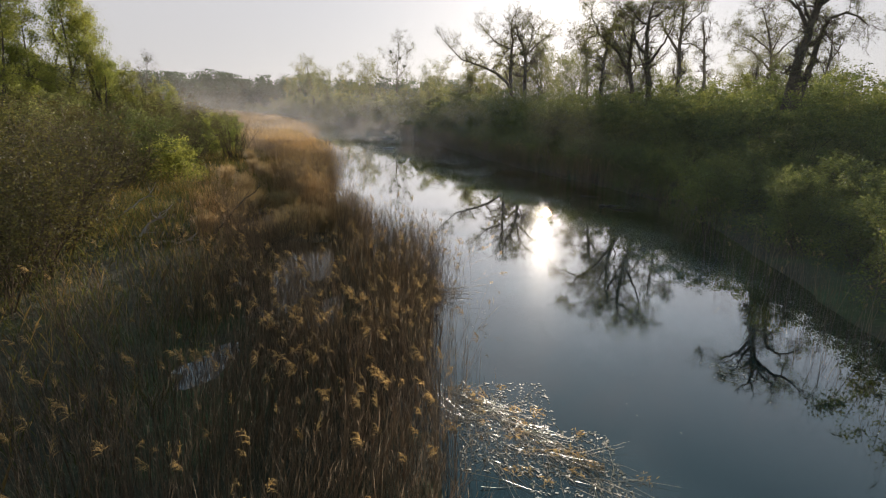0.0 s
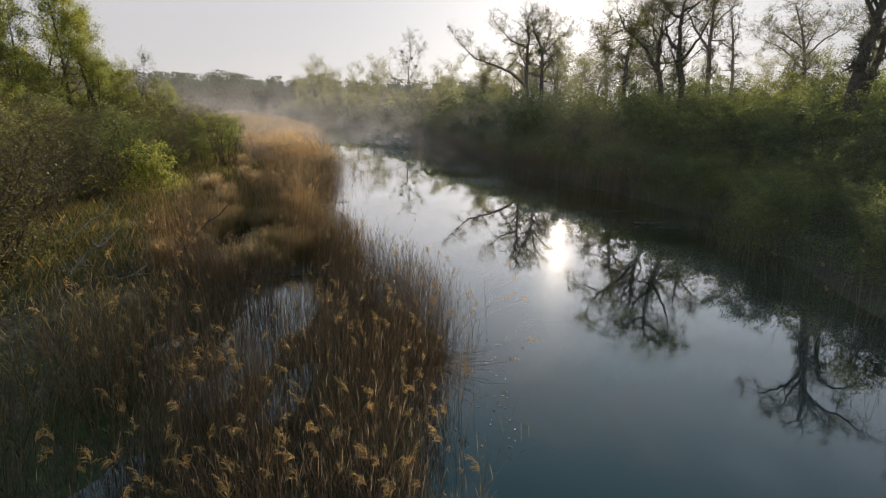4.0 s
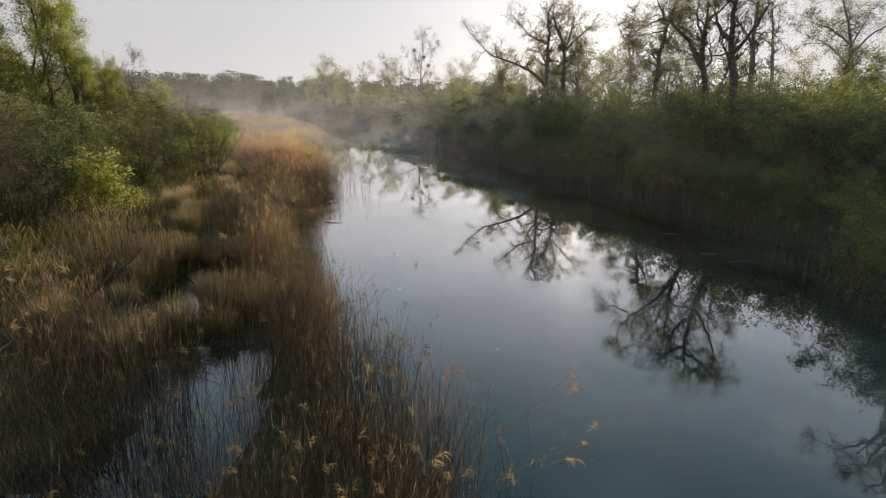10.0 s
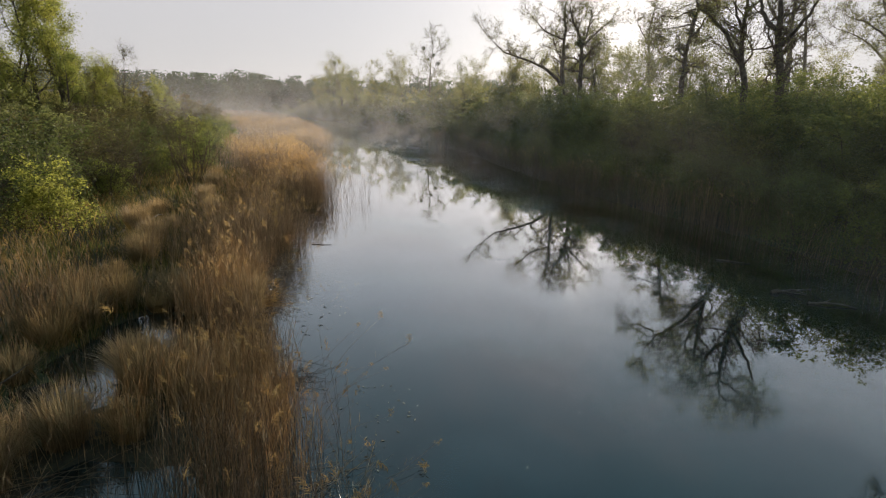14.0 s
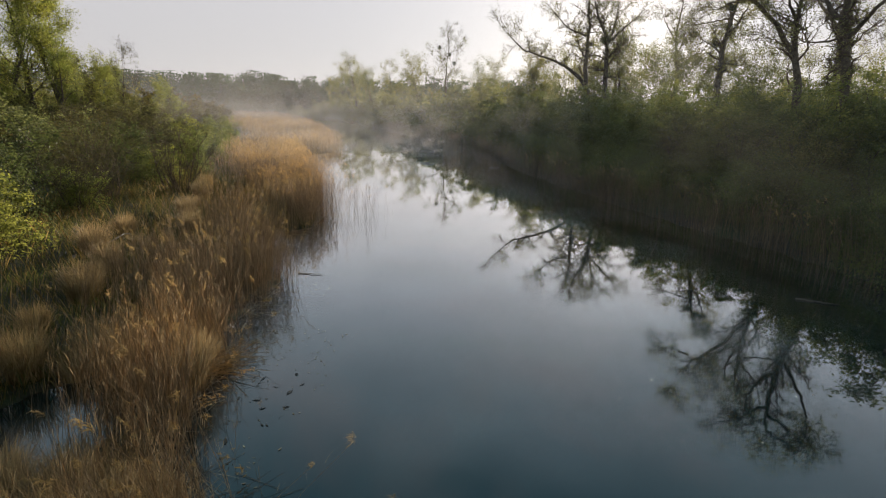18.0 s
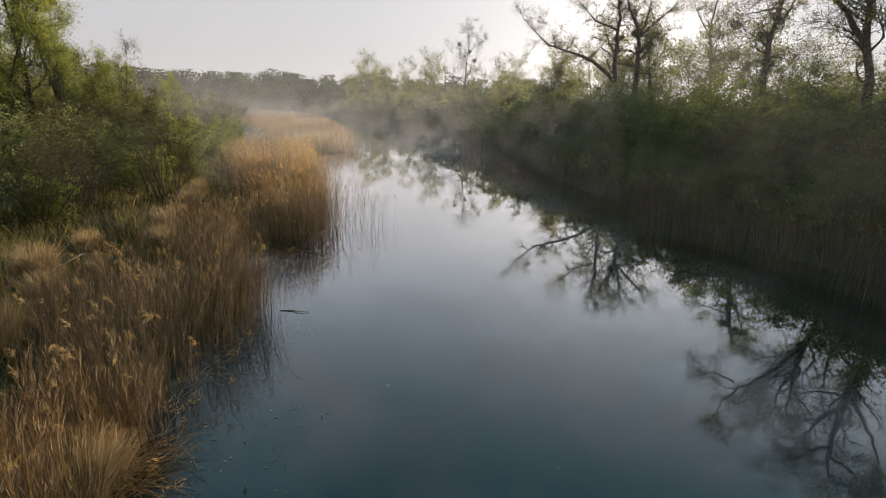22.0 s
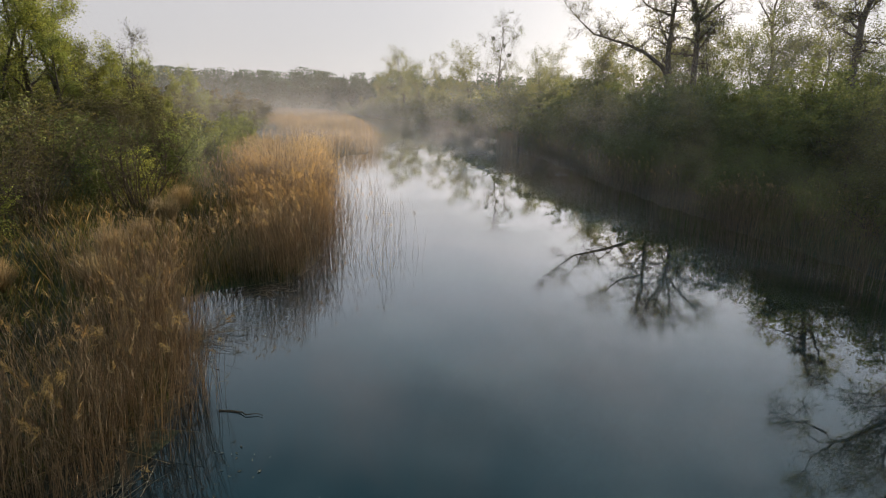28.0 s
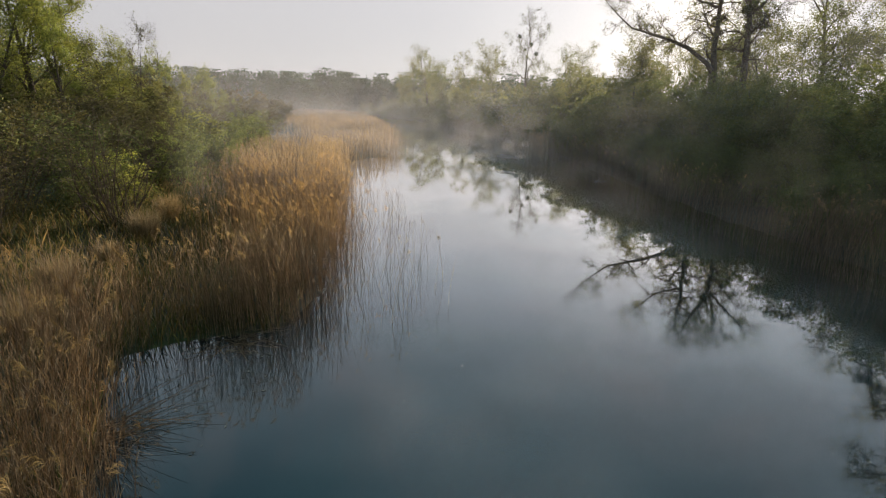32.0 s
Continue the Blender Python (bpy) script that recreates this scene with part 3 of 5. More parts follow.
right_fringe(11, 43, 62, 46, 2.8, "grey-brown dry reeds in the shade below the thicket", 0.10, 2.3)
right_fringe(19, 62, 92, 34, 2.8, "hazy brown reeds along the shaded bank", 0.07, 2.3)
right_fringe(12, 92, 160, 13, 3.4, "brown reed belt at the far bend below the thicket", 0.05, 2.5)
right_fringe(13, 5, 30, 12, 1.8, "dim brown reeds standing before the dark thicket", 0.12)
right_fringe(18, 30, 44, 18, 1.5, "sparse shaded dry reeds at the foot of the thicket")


def golden_stand():
    """A stand of tall plumed reeds that rises above the belt at the far bend."""
    rng = np.random.default_rng(114)
    x, y = rng.normal(-6.9, 0.8, 230), rng.normal(99.0, 2.2, 230)
    # dense golden plumes put the look of sunlight into the stand's colour
    reed_thing("reed_stand", "tall reeds thick with golden plumes as a sunlit patch", rng, x, y, rng.normal(2.85, 0.25, 230), rng.random(230) < 0.75, False)


golden_stand()


def clump_parts(seed, count, radius, near=True):
    rng = np.random.default_rng(seed)
    a, q = rng.uniform(0, 6.28, count), radius * rng.random(count) ** 0.6
    x, y = np.cos(a) * q, np.sin(a) * q
    h = rng.normal(2.3, 0.28, count) * (1.05 - 0.15 * q / radius)
    outward = np.stack([np.cos(a), np.sin(a), 0 * a], -1) * (0.16 * q / radius)[:, None]
    st, tf = reed_geometry(rng, x, y, np.full(count, -0.25), h, outward, rng.random(count) < 0.08, near)
    k = len(tf.v[0]) // 4
    plumes = []
    for i in range(k):
        one = Soup()
        for w in tf.v:
            one.add(w[4 * i:4 * i + 4], np.arange(4).reshape(1, 4))
        plumes.append(one.mesh("plume", REED_PLUME))
    return st.mesh("stalk_clump", REED_STALK), plumes


def reed_clumps():
    """Clumps that stand out along the water's edge, and bent single reeds before them."""
    rng = np.random.default_rng(141)
    kinds = []
    for seed, count, radius in ((151, 95, 0.75), (152, 120, 0.95), (153, 70, 0.6), (154, 110, 0.8)):
        me = clump_parts(seed, count, radius)
        root = tagged(new("reed_clump"), "tight clump of dry reeds at the water edge", "reeds", "reed clumps along the bank")
        part("stalk_clump", me[0], root)
        for plume in me[1]:
            part("plume", plume, root)
        kinds.append([root, False])
    spots = [(-0.9, 18.6), (-1.9, 20.2), (-1.2, 17.4), (-1.2, 15.4), (-1.8, 14.2), (-1.1, 12.4), (-3.7, 22.6), (-4.2, 24.4), (-4.7, 25.9), (-7.0, 29.6), (-7.7, 31.2), (-8.1, 33.2), (-8.5, 35.2), (-8.8, 37.2), (-8.7, 38.6), (-9.6, 39.2), (-12.9, 43.6), (-11.4, 46.9), (-10.4, 47.6), (-10.9, 50.2), (-5.9, 20.4), (-3.4, 17.2), (-3.2, 12.9), (-4.4, 14.2), (-6.6, 14.8), (-10.0, 41.0), (-12.9, 55.2), (-14.6, 58.8), (-11.6, 28.6), (-1.0, 10.2), (-2.2, 10.6)]
    for i, (x, y) in enumerate(spots):
        kind = kinds[i % 4]
        z = max(-0.25, min(0.1, float(ground_z(x, y))))
        m = pose(x, y, z + 0.15, 0, 0, rng.uniform(0, 360)) @ Matrix.Diagonal((1, 1, rng.uniform(0.92, 1.08), 1))
        if kind[1]:
            copy_thing(kind[0], m)
        else:
            kind[0].matrix_basis, kind[1] = m, True
    singles = []
    for seed in (161, 162, 163, 164):
        r = np.random.default_rng(seed)
        st, tf = reed_geometry(r, np.zeros(1), np.zeros(1), np.full(1, -0.3), np.full(1, 2.5), np.array([[0.32, 0.05, 0]]), np.ones(1, bool), True)
        root = tagged(new("reed"), "single dry reed leaning over open water with its plume", "reed", "leaning reeds")
        part("stalk", st.mesh("stalk", REED_STALK), root)
        part("plume", tf.mesh("plume", REED_PLUME), root)
        singles.append([root, False])
    for i in range(38):
        y = rng.uniform(16, 26.5) if i % 3 else rng.uniform(23, 26.5)
        x = float(np.interp(y, LEFT_Y, LEFT_X)) + rng.uniform(-0.5, 0.45)
        m = pose(x, y, 0.0, 0, rng.uniform(8, 44), rng.uniform(-60, 40)) @ Matrix.Diagonal((1, 1, rng.uniform(0.75, 1.1), 1))
        kind = singles[i % 4]
        if kind[1]:
            copy_thing(kind[0], m)
        else:
            kind[0].matrix_basis, kind[1] = m, True


reed_clumps()


# ---- shrubs and trees ----
def shrub_parts(seed, height, spread, stems, count, leaf_mat, leaf, twigs=5, stem_mat=TWIG):
    """Stems fanning from the root, side twigs, and leaves crowded round the outer twigs."""
    rng = np.random.default_rng(seed)
    wood, tips = Soup(), []
    for _ in range(stems):
        a = rng.uniform(0, 2 * np.pi)
        out = rng.uniform(0.1, 1.0) * spread / height
        ln = height * rng.uniform(0.7, 1.1)
        start = np.array([np.cos(a), np.sin(a), 0]) * rng.uniform(0, 0.3 * spread)
        pts, _ = wander(rng, start, (np.cos(a) * out, np.sin(a) * out, 1), ln, 6, 0.13, 0.02)
        r = rng.uniform(0.02, 0.045) * height / 5
        tube(wood, pts, np.linspace(r, r * 0.2, 7), 3)
        for _ in range(twigs):
            t = rng.integers(2, 7)
            tw, _ = wander(rng, pts[t], (*rng.normal(size=2), rng.uniform(0, 0.9)), ln * rng.uniform(0.14, 0.36), 3, 0.25, 0.04)
            tube(wood, tw, np.linspace(r * 0.35, r * 0.08, 4), 3)
            tips.append((tw[1:], rng.lognormal(0, 0.7)))
        tips.append((pts[3:], rng.lognormal(0, 0.7)))
    w = np.concatenate([np.full(len(p), k) for p, k in tips])
    tips = np.concatenate([p for p, _ in tips])
    c = tips[rng.choice(len(tips), count, p=w / w.sum())] + rng.normal(size=(count, 3)) * np.array([1, 1, 0.75]) * 0.08 * spread * rng.uniform(0.3, 1.5, (count, 1))
    skirt = int(count * 0.25)
    a = rng.uniform(0, 2 * np.pi, skirt)
    q = spread * rng.uniform(0.3, 1.05, skirt)
    c[:skirt] = np.stack([np.cos(a) * q, np.sin(a) * q, height * rng.uniform(0.02, 0.55, skirt) * (1.2 - q / spread * 0.6)], -1)
    c[:, 2] = np.abs(c[:, 2]) + 0.03
    v, f = leaves(rng, c, leaf)
    return wood.mesh("stem_clump", stem_mat), mesh_of("foliage", v, f, leaf_mat)


def make_shrub(name, label, parts, group=""):
    root = tagged(new(name), label, "shrub", group)
    part("stem_clump", parts[0], root)
    part("foliage", parts[1], root)
    return root


def plant(first, spots, rng, zoff=-0.05):
    """The first shrub goes to the first spot, copies to the others; each spot: x, y, scale."""
    for i, (x, y, s) in enumerate(spots):
        m = Matrix.Translation((x, y, float(ground_z(x, y)) + zoff)) @ Matrix.Rotation(rng.uniform(0, 6.28), 4, "Z") @ Matrix.Diagonal((s * rng.uniform(0.9, 1.15), s * rng.uniform(0.9, 1.15), s, 1))
        if i == 0:
            first.matrix_basis = m
        else:
            copy_thing(first, m)


def far_bushes(name, label, parts, spots, rng):
    """Bushes too far off to tell apart, joined; each spot: x, y, scale."""
    root = tagged(new(name), label, "bushes", kind="stuff")
    for me, piece in zip(parts, ("stems", "foliage")):
        co, corner = np.zeros(len(me.vertices) * 3), np.zeros(len(me.loops), np.int32)
        me.vertices.foreach_get("co", co)
        me.loops.foreach_get("vertex_index", corner)
        soup = Soup()
        for x, y, s in spots:
            a, sx, sy = rng.uniform(0, 6.28), s * rng.uniform(0.9, 1.15), s * rng.uniform(0.9, 1.15)
            v = co.reshape(-1, 3) * np.array([sx, sy, s])
            v = np.stack([v[:, 0] * math.cos(a) - v[:, 1] * math.sin(a), v[:, 0] * math.sin(a) + v[:, 1] * math.cos(a), v[:, 2]], -1)
            soup.add(v + np.array([x, y, float(ground_z(x, y)) - 0.05]), corner.reshape(-1, 4))
        part(piece, soup.mesh(piece, me.materials[0]), root)


def grow_tree(seed, height, trunk_r, limbs, limb_len, leaf_mat, leaf, count, lean=(0, 0), fork=0.35, extra=(), mistletoe=0, detail=2, bend=0.2, loose=0.3, thin=0.011):
    """A tree: bent trunk, crooked limbs, branches, twigs, and an uneven thin crown. Returns (name, mesh) pairs."""
    rng = np.random.default_rng(seed)
    out, tips, fine = [], [], [Soup()]
    trunk = Soup()
    pts, _ = wander(rng, (0, 0, -0.2), (lean[0], lean[1], 1), height * 0.86, 12, 0.08, 0.02)
    rad = trunk_r * (np.linspace(1.0, 0.08, 13) ** 1.0)
    rad[0] *= 1.5
    tube(trunk, pts, rad, 8)
    out.append(("trunk", trunk.mesh("trunk", BARK, True), None))
    kids = {1: 9, 2: 6, 3: 3} if detail == 2 else ({1: 6, 2: 4, 3: 1} if detail else {1: 4, 2: 2, 3: 1})

    def grow(start, way, ln, r, level, soup, weight):
        n = (0, 8, 5, 4, 2)[level]
        p, _ = wander(rng, start, way, ln, n, (0, bend, bend, 0.22, 0.2)[level], (0, 0.05, 0.06, 0.05, 0.03)[level])
        tube(soup, p, np.maximum(np.linspace(r, r * 0.22, n + 1), thin * 0.55), (0, 6, 4, 3, 3)[level])
        if level >= (3 if detail else 2):
            tips.append((p[1:], weight))
        if level == 4 or (detail < 2 and level == 3) or (detail < 1 and level == 2):
            return
        for k in range(kids[level]):
            i = int(np.clip(round(n * (0.25 + 0.75 * (k + rng.random()) / kids[level])), 1, n))
            d = p[i] - p[i - 1]
            d = d / np.linalg.norm(d) + rng.normal(size=3) * (0, 0.62, 0.6, 0.7)[level]
            here = r * (1 - 0.78 * i / n)
            grow(p[i], d, ln * rng.uniform(0.36, 0.62), max(here * 0.6, thin), level + 1, fine[0], weight * (rng.lognormal(0, 0.8) if level == 1 else 1))

    def limb(start, way, ln, r):
        s = Soup()
        fine[0] = Soup()
        grow(start, way, ln, r, 1, s, 1.0)
        out.append(("limb", s.mesh("limb", BARK, True), fine[0].mesh("branchwork", TWIG)))

    for k in range(limbs):
        i = min(12, int(round((fork + (1.0 - fork) * k / max(1, limbs - 1)) * 12)))
        a = k * 2.4 + rng.uniform(-0.6, 0.6)
        up = rng.uniform(0.55, 1.2) + 0.8 * k / limbs
        limb(pts[i], (np.cos(a), np.sin(a), up), limb_len * rng.uniform(0.75, 1.1) * (1.1 - 0.45 * k / limbs), max(rad[i] * 0.52, trunk_r * 0.14))
    for i, way, ln, r in extra:
        limb(pts[i], way, ln, r)
    w = np.concatenate([np.full(len(p), k) for p, k in tips])
    allt = np.concatenate([p for p, _ in tips])
    if count:
        c = allt[rng.choice(len(allt), count, p=w / w.sum())] + rng.normal(size=(count, 3)) * loose * rng.uniform(0.2, 1.3, (count, 1))
        v, f = leaves(rng, c, leaf)
        out.append(("crown", mesh_of("crown", v, f, leaf_mat), None))
    for _ in range(mistletoe):
        q = allt[rng.integers(0, len(allt))]
        g = rng.normal(size=(260, 3))
        g = q + g / np.linalg.norm(g, axis=1)[:, None] * rng.uniform(0.1, 1.15, (260, 1)) ** 0.5 * rng.uniform(0.28, 0.5)
        v, f = leaves(rng, g, 0.10)
        out.append(("mistletoe", mesh_of("mistletoe", v, f, MISTLETOE), None))
    return out


def drawn_tree(seed, trunk, limbs, r, leaf_mat, leaf, count, reach=2.6, mistletoe=0, slow=0.6, loose=0.35, thin=0.012):
    """A tree whose trunk and main limbs follow given bent lines (sideways, up); its branches grow at random."""
    rng = np.random.default_rng(seed)
    out, tips = [], []

    def bent(line, n):
        line = np.array(line, float)
        gone = np.concatenate([[0], np.cumsum(np.linalg.norm(np.diff(line, axis=0), axis=1))])
        t = np.linspace(0, gone[-1], n)
        p = np.stack([np.interp(t, gone, line[:, 0]), 0 * t, np.interp(t, gone, line[:, 1])], -1)
        for _ in range(2):
            p[1:-1] = 0.25 * p[:-2] + 0.5 * p[1:-1] + 0.25 * p[2:]
        p[1:] += rng.normal(size=(n - 1, 3)) * 0.05
        return p, gone[-1]

    def sprout(start, way, ln, rad, level, soup, weight):
        n = (0, 6, 4, 3)[level]
        p, _ = wander(rng, start, way, ln, n, (0, 0.34, 0.36, 0.3)[level], (0, 0.05, 0.04, 0.02)[level])
        tube(soup, p, np.maximum(np.linspace(rad, rad * 0.3, n + 1), thin * 0.6), (0, 5, 3, 3)[level])
        if level > 1:
            tips.append((p[1:], weight))
        if level == 3:
            return
        for k in range((0, 7, 5)[level]):
            i = int(rng.integers(1, n + 1))
            d = p[i] - p[i - 1]
            d = d / np.linalg.norm(d) + rng.normal(size=3) * 0.75
            sprout(p[i], d, ln * rng.uniform(0.35, 0.6), max(rad * 0.45, thin), level + 1, soup, weight)

    def bear(p, rad, ln, first):
        soup = Soup()
        n = len(p)
        for _ in range(max(6, int(ln * 2.6 * (1 - first)))):
            i = int(np.clip(round((first + (1 - first) * rng.random() ** 0.8) * (n - 1)), 1, n - 1))
            d = p[i] - p[i - 1]
            d = d / np.linalg.norm(d) * 0.5 + rng.normal(size=3) * 0.6 + np.array([0, 0, 0.25])
            sprout(p[i], d, reach * rng.uniform(0.55, 1.3), max(rad[i] * 0.42, thin * 2), 1, soup, rng.lognormal(0, 0.7))
        tail = p[-1] - p[-2]
        for _ in range(3):
            sprout(p[-1], tail / np.linalg.norm(tail) + rng.normal(size=3) * 0.5, reach * rng.uniform(0.7, 1.2), max(rad[-1] * 0.7, thin * 2), 1, soup, 0.35)
        return soup.mesh("branchwork", TWIG)

    p, ln = bent([(trunk[0][0], -0.3)] + list(trunk), 18)
    p[:, 1] = np.cumsum(rng.normal(size=18) * 0.12)
    rad = 0.76 * r * np.linspace(1.0, 0.05, 18) ** slow
    rad[0] *= 1.35
    s = Soup()
    tube(s, p, rad, 9)
    out.append(("trunk", s.mesh("trunk", BARK, True), bear(p, rad, ln, 0.42)))
    for line, lr in limbs:
        q, ln = bent(line, 12)
        near = int(np.argmin(np.linalg.norm(p[:, [0, 2]] - q[0, [0, 2]], axis=1)))
        q[:, 1] = p[near, 1] + np.cumsum(rng.normal(size=12) * 0.16) - 0
        q[0, 1] = p[near, 1]
        lrad = 0.85 * lr * np.linspace(0.92, 0.10, 12)
        s = Soup()
        tube(s, q, lrad, 7)
        out.append(("limb", s.mesh("limb", BARK, True), bear(q, lrad, ln, 0.25)))
    w = np.concatenate([np.full(len(a), k) for a, k in tips])
    allt = np.concatenate([a for a, _ in tips])
    if count:
        c = allt[rng.choice(len(allt), count, p=w / w.sum())] + rng.normal(size=(count, 3)) * loose * rng.uniform(0.2, 1.3, (count, 1))
        v, f = leaves(rng, c, leaf)
        out.append(("crown", mesh_of("crown", v, f, leaf_mat), None))
    for _ in range(mistletoe):
        q = allt[rng.integers(0, len(allt))]
        g = rng.normal(size=(260, 3))
        g = q + g / np.linalg.norm(g, axis=1)[:, None] * rng.uniform(0.1, 1.15, (260, 1)) ** 0.5 * rng.uniform(0.28, 0.5)
        v, f = leaves(rng, g, 0.10)
        out.append(("mistletoe", mesh_of("mistletoe", v, f, MISTLETOE), None))
    return out


def make_tree(name, label, pieces, group=""):
    root = tagged(new(name), label, "tree", group)
    for kind, me, fine in pieces:
        ob = part(kind, me, root, "round dark evergreen mistletoe ball" if kind == "mistletoe" else "")
        if fine:
            tagged(part("branchwork", fine, ob), kind="stuff")
    return root


prng = np.random.default_rng(77)
THICKET, MARSH = "thicket along the river", "shrubs on the marsh bank"
SHRUB_A = make_shrub("willow_shrub", "dense dark green willow shrub on the river bank", shrub_parts(21, 5.0, 2.7, 10, 12000, LEAF_WILLOW, 0.062, 5), THICKET)
SHRUB_A2 = make_shrub("willow_shrub", "dense dark green willow shrub on the river bank", shrub_parts(26, 4.6, 2.9, 10, 12000, LEAF_WILLOW, 0.062, 5), THICKET)
SHRUB_B = make_shrub("willow_shrub", "tall green willow shrub inside the river thicket", shrub_parts(22, 7.5, 3.5, 12, 13000, LEAF_WILLOW, 0.095, 5), THICKET)
SHRUB_B2 = make_shrub("leafy_shrub", "light green young tree inside the river thicket", shrub_parts(27, 7.5, 3.2, 9, 9000, LEAF_TREE, 0.085, 4), THICKET)
SHRUB_C = make_shrub("willow_shrub", "yellow-green budding shrub with thin twigs", shrub_parts(23, 4.4, 2.4, 20, 5000, LEAF_OLIVE, 0.046, 7), MARSH)
SHRUB_D = make_shrub("leafy_shrub", "bright fresh green bush in the low sun", shrub_parts(24, 3.0, 1.9, 12, 7000, LEAF_BRIGHT, 0.058), MARSH)
SHRUB_E = make_shrub("willow_shrub", "brown-olive half bare willow bush", shrub_parts(25, 4.6, 2.7, 30, 2600, LEAF_OLIVE, 0.046, 9), MARSH)
SHRUB_F = make_shrub("leafy_shrub", "dark green undergrowth bush between marsh trees", shrub_parts(28, 6.0, 3.0, 10, 6500, LEAF_TREE, 0.085, 4), MARSH)
SHRUB_G = make_shrub("willow_shrub", "olive green bush in the marsh thicket", shrub_parts(29, 5.0, 2.8, 14, 5500, LEAF_OLIVE, 0.075, 5), MARSH)
SHRUB_H = make_shrub("willow_shrub", "green willow bush with new leaves on the marsh", shrub_parts(30, 4.6, 2.6, 13, 6000, LEAF_MARSH, 0.065, 6), MARSH)


def right_spots(y0, y1, step, inland, scale, jitter=1.2):
    out = []
    for y in np.arange(y0, y1, step):
        yy = y + prng.uniform(-jitter, jitter)
        x = float(np.interp(yy, RIGHT_Y, RIGHT_X)) + inland + prng.uniform(-jitter, jitter)
        out.append((x, yy, scale * prng.uniform(0.86, 1.14) * float(np.interp(yy, [30, 45, 62], [0.95, 0.9, 0.88] if inland < 6 else ([0.84, 0.86, 0.8] if inland < 9 else [0.84, 0.98, 1.0] if inland < 18 else [1.0, 0.86, 0.8])))))
    return out


row1, row2 = right_spots(5, 30, 3.0, 4.3, 0.9) + right_spots(30, 45, 2.8, 2.8, 0.9) + right_spots(45, 92, 3.0, 4.4, 0.78), right_spots(8, 90, 3.4, 6.8, 1.05)
plant(SHRUB_A, row1[::2] + row2[::2], prng)
plant(SHRUB_A2, row1[1::2] + row2[1::2], prng)
back = right_spots(8, 95, 2.8, 10.4, 0.72, 1.2) + right_spots(9, 98, 3.0, 13.2, 0.76, 1.2) + right_spots(8, 100, 3.2, 16.2, 0.80, 1.5) + right_spots(12, 110, 5.5, 23, 1.06, 2.5) + right_spots(16, 116, 5.5, 31, 1.2, 3) + right_spots(92, 270, 4.2, 2.8, 0.72, 1.3) + right_spots(95, 270, 6.5, 11, 0.85, 2.5) + right_spots(110, 260, 9, 20, 0.95, 4) + right_spots(20, 124, 7, 40, 1.3, 4)
prng.shuffle(back)
far_bushes("far_thicket", "hazy green willow bushes along the far bank", shrub_parts(42, 6.5, 3.4, 6, 1200, LEAF_WILLOW, 0.27, 2), [q for q in back if q[1] > 100], prng)
back = [q for q in back if q[1] <= 100]
plant(SHRUB_B, back[: len(back) * 2 // 3], prng)
SHRUB_B4 = make_shrub("leafy_shrub", "glowing yellow-green young tree behind the thicket", shrub_parts(50, 8.0, 2.8, 8, 7500, LEAF_BRIGHT, 0.08, 4), THICKET)
plant(SHRUB_B4, right_spots(40, 112, 6.0, 21, 1.18, 2.5) + right_spots(50, 120, 7.5, 29, 1.35, 3), prng)
plant(SHRUB_B2, [(x, y, s * 0.95) for x, y, s in back[len(back) * 2 // 3:]], prng)

# the marsh side: an open edge of bushes, a thicket behind it
EDGE_Y = [5, 13, 18, 26, 32, 38, 46, 53, 62, 77, 90, 110, 150, 200, 280]
EDGE_X = [-13, -13, -13.2, -16.5, -18.5, -20, -21, -21.5, -24.5, -30, -36, -47, -66, -92, -150]


def left_spots(y0, y1, step, inland, scale, jitter=1.3):
    out = []
    for y in np.arange(y0, y1, step):
        yy = y + prng.uniform(-jitter, jitter)
        out.append((float(np.interp(yy, EDGE_Y, EDGE_X)) - inland + prng.uniform(-jitter, jitter), yy, scale * prng.uniform(0.8, 1.2)))
    return out


front = left_spots(11, 90, 3.6, 1.2, 0.78) + left_spots(13, 92, 4.2, 5.0, 1.0)
near_edge, far_edge = [q for q in front if q[1] < 33], [q for q in front if q[1] >= 33]
plant(SHRUB_C, [(-13.8, 17.5, 1.0), (-14.4, 19.4, 1.05), (-15.2, 22.4, 1.0), (-12.7, 16.0, 0.95), (-11.9, 13.6, 0.8), (-11.6, 11.2, 0.7)] + near_edge[0::2] + far_edge[0::4], prng)
plant(SHRUB_E, [(-20.6, 53.6, 1.0), (-22.0, 34.5, 0.9)] + near_edge[1::2] + far_edge[1::4], prng)
plant(SHRUB_H, far_edge[2::4] + far_edge[3::4], prng)
plant(SHRUB_D, [(-19.0, 38.6, 1.0), (-29.7, 77, 1.2), (-26.5, 70, 0.9), (-22, 47, 0.7), (-33, 84, 1.2), (-24.8, 62.5, 0.95), (-27.2, 66.5, 1.1), (-24.2, 57.6, 0.8), (-30.5, 72.0, 1.3)], prng)
hind = left_spots(12, 110, 4.5, 9.5, 0.95, 2) + left_spots(14, 130, 5, 14.5, 1.05, 2.5) + left_spots(20, 140, 6, 21, 1.15, 3) + left_spots(92, 270, 6, 2, 0.75, 2) + left_spots(110, 270, 7, 9, 1.0, 3) + left_spots(30, 150, 9, 30, 1.2, 4)
prng.shuffle(hind)
far_bushes("far_marsh_bushes", "hazy olive green bushes on the far marsh", shrub_parts(43, 5.5, 3.2, 6, 900, LEAF_OLIVE, 0.28, 2), [q for q in hind if q[1] > 92], prng)
hind = [q for q in hind if q[1] <= 92]
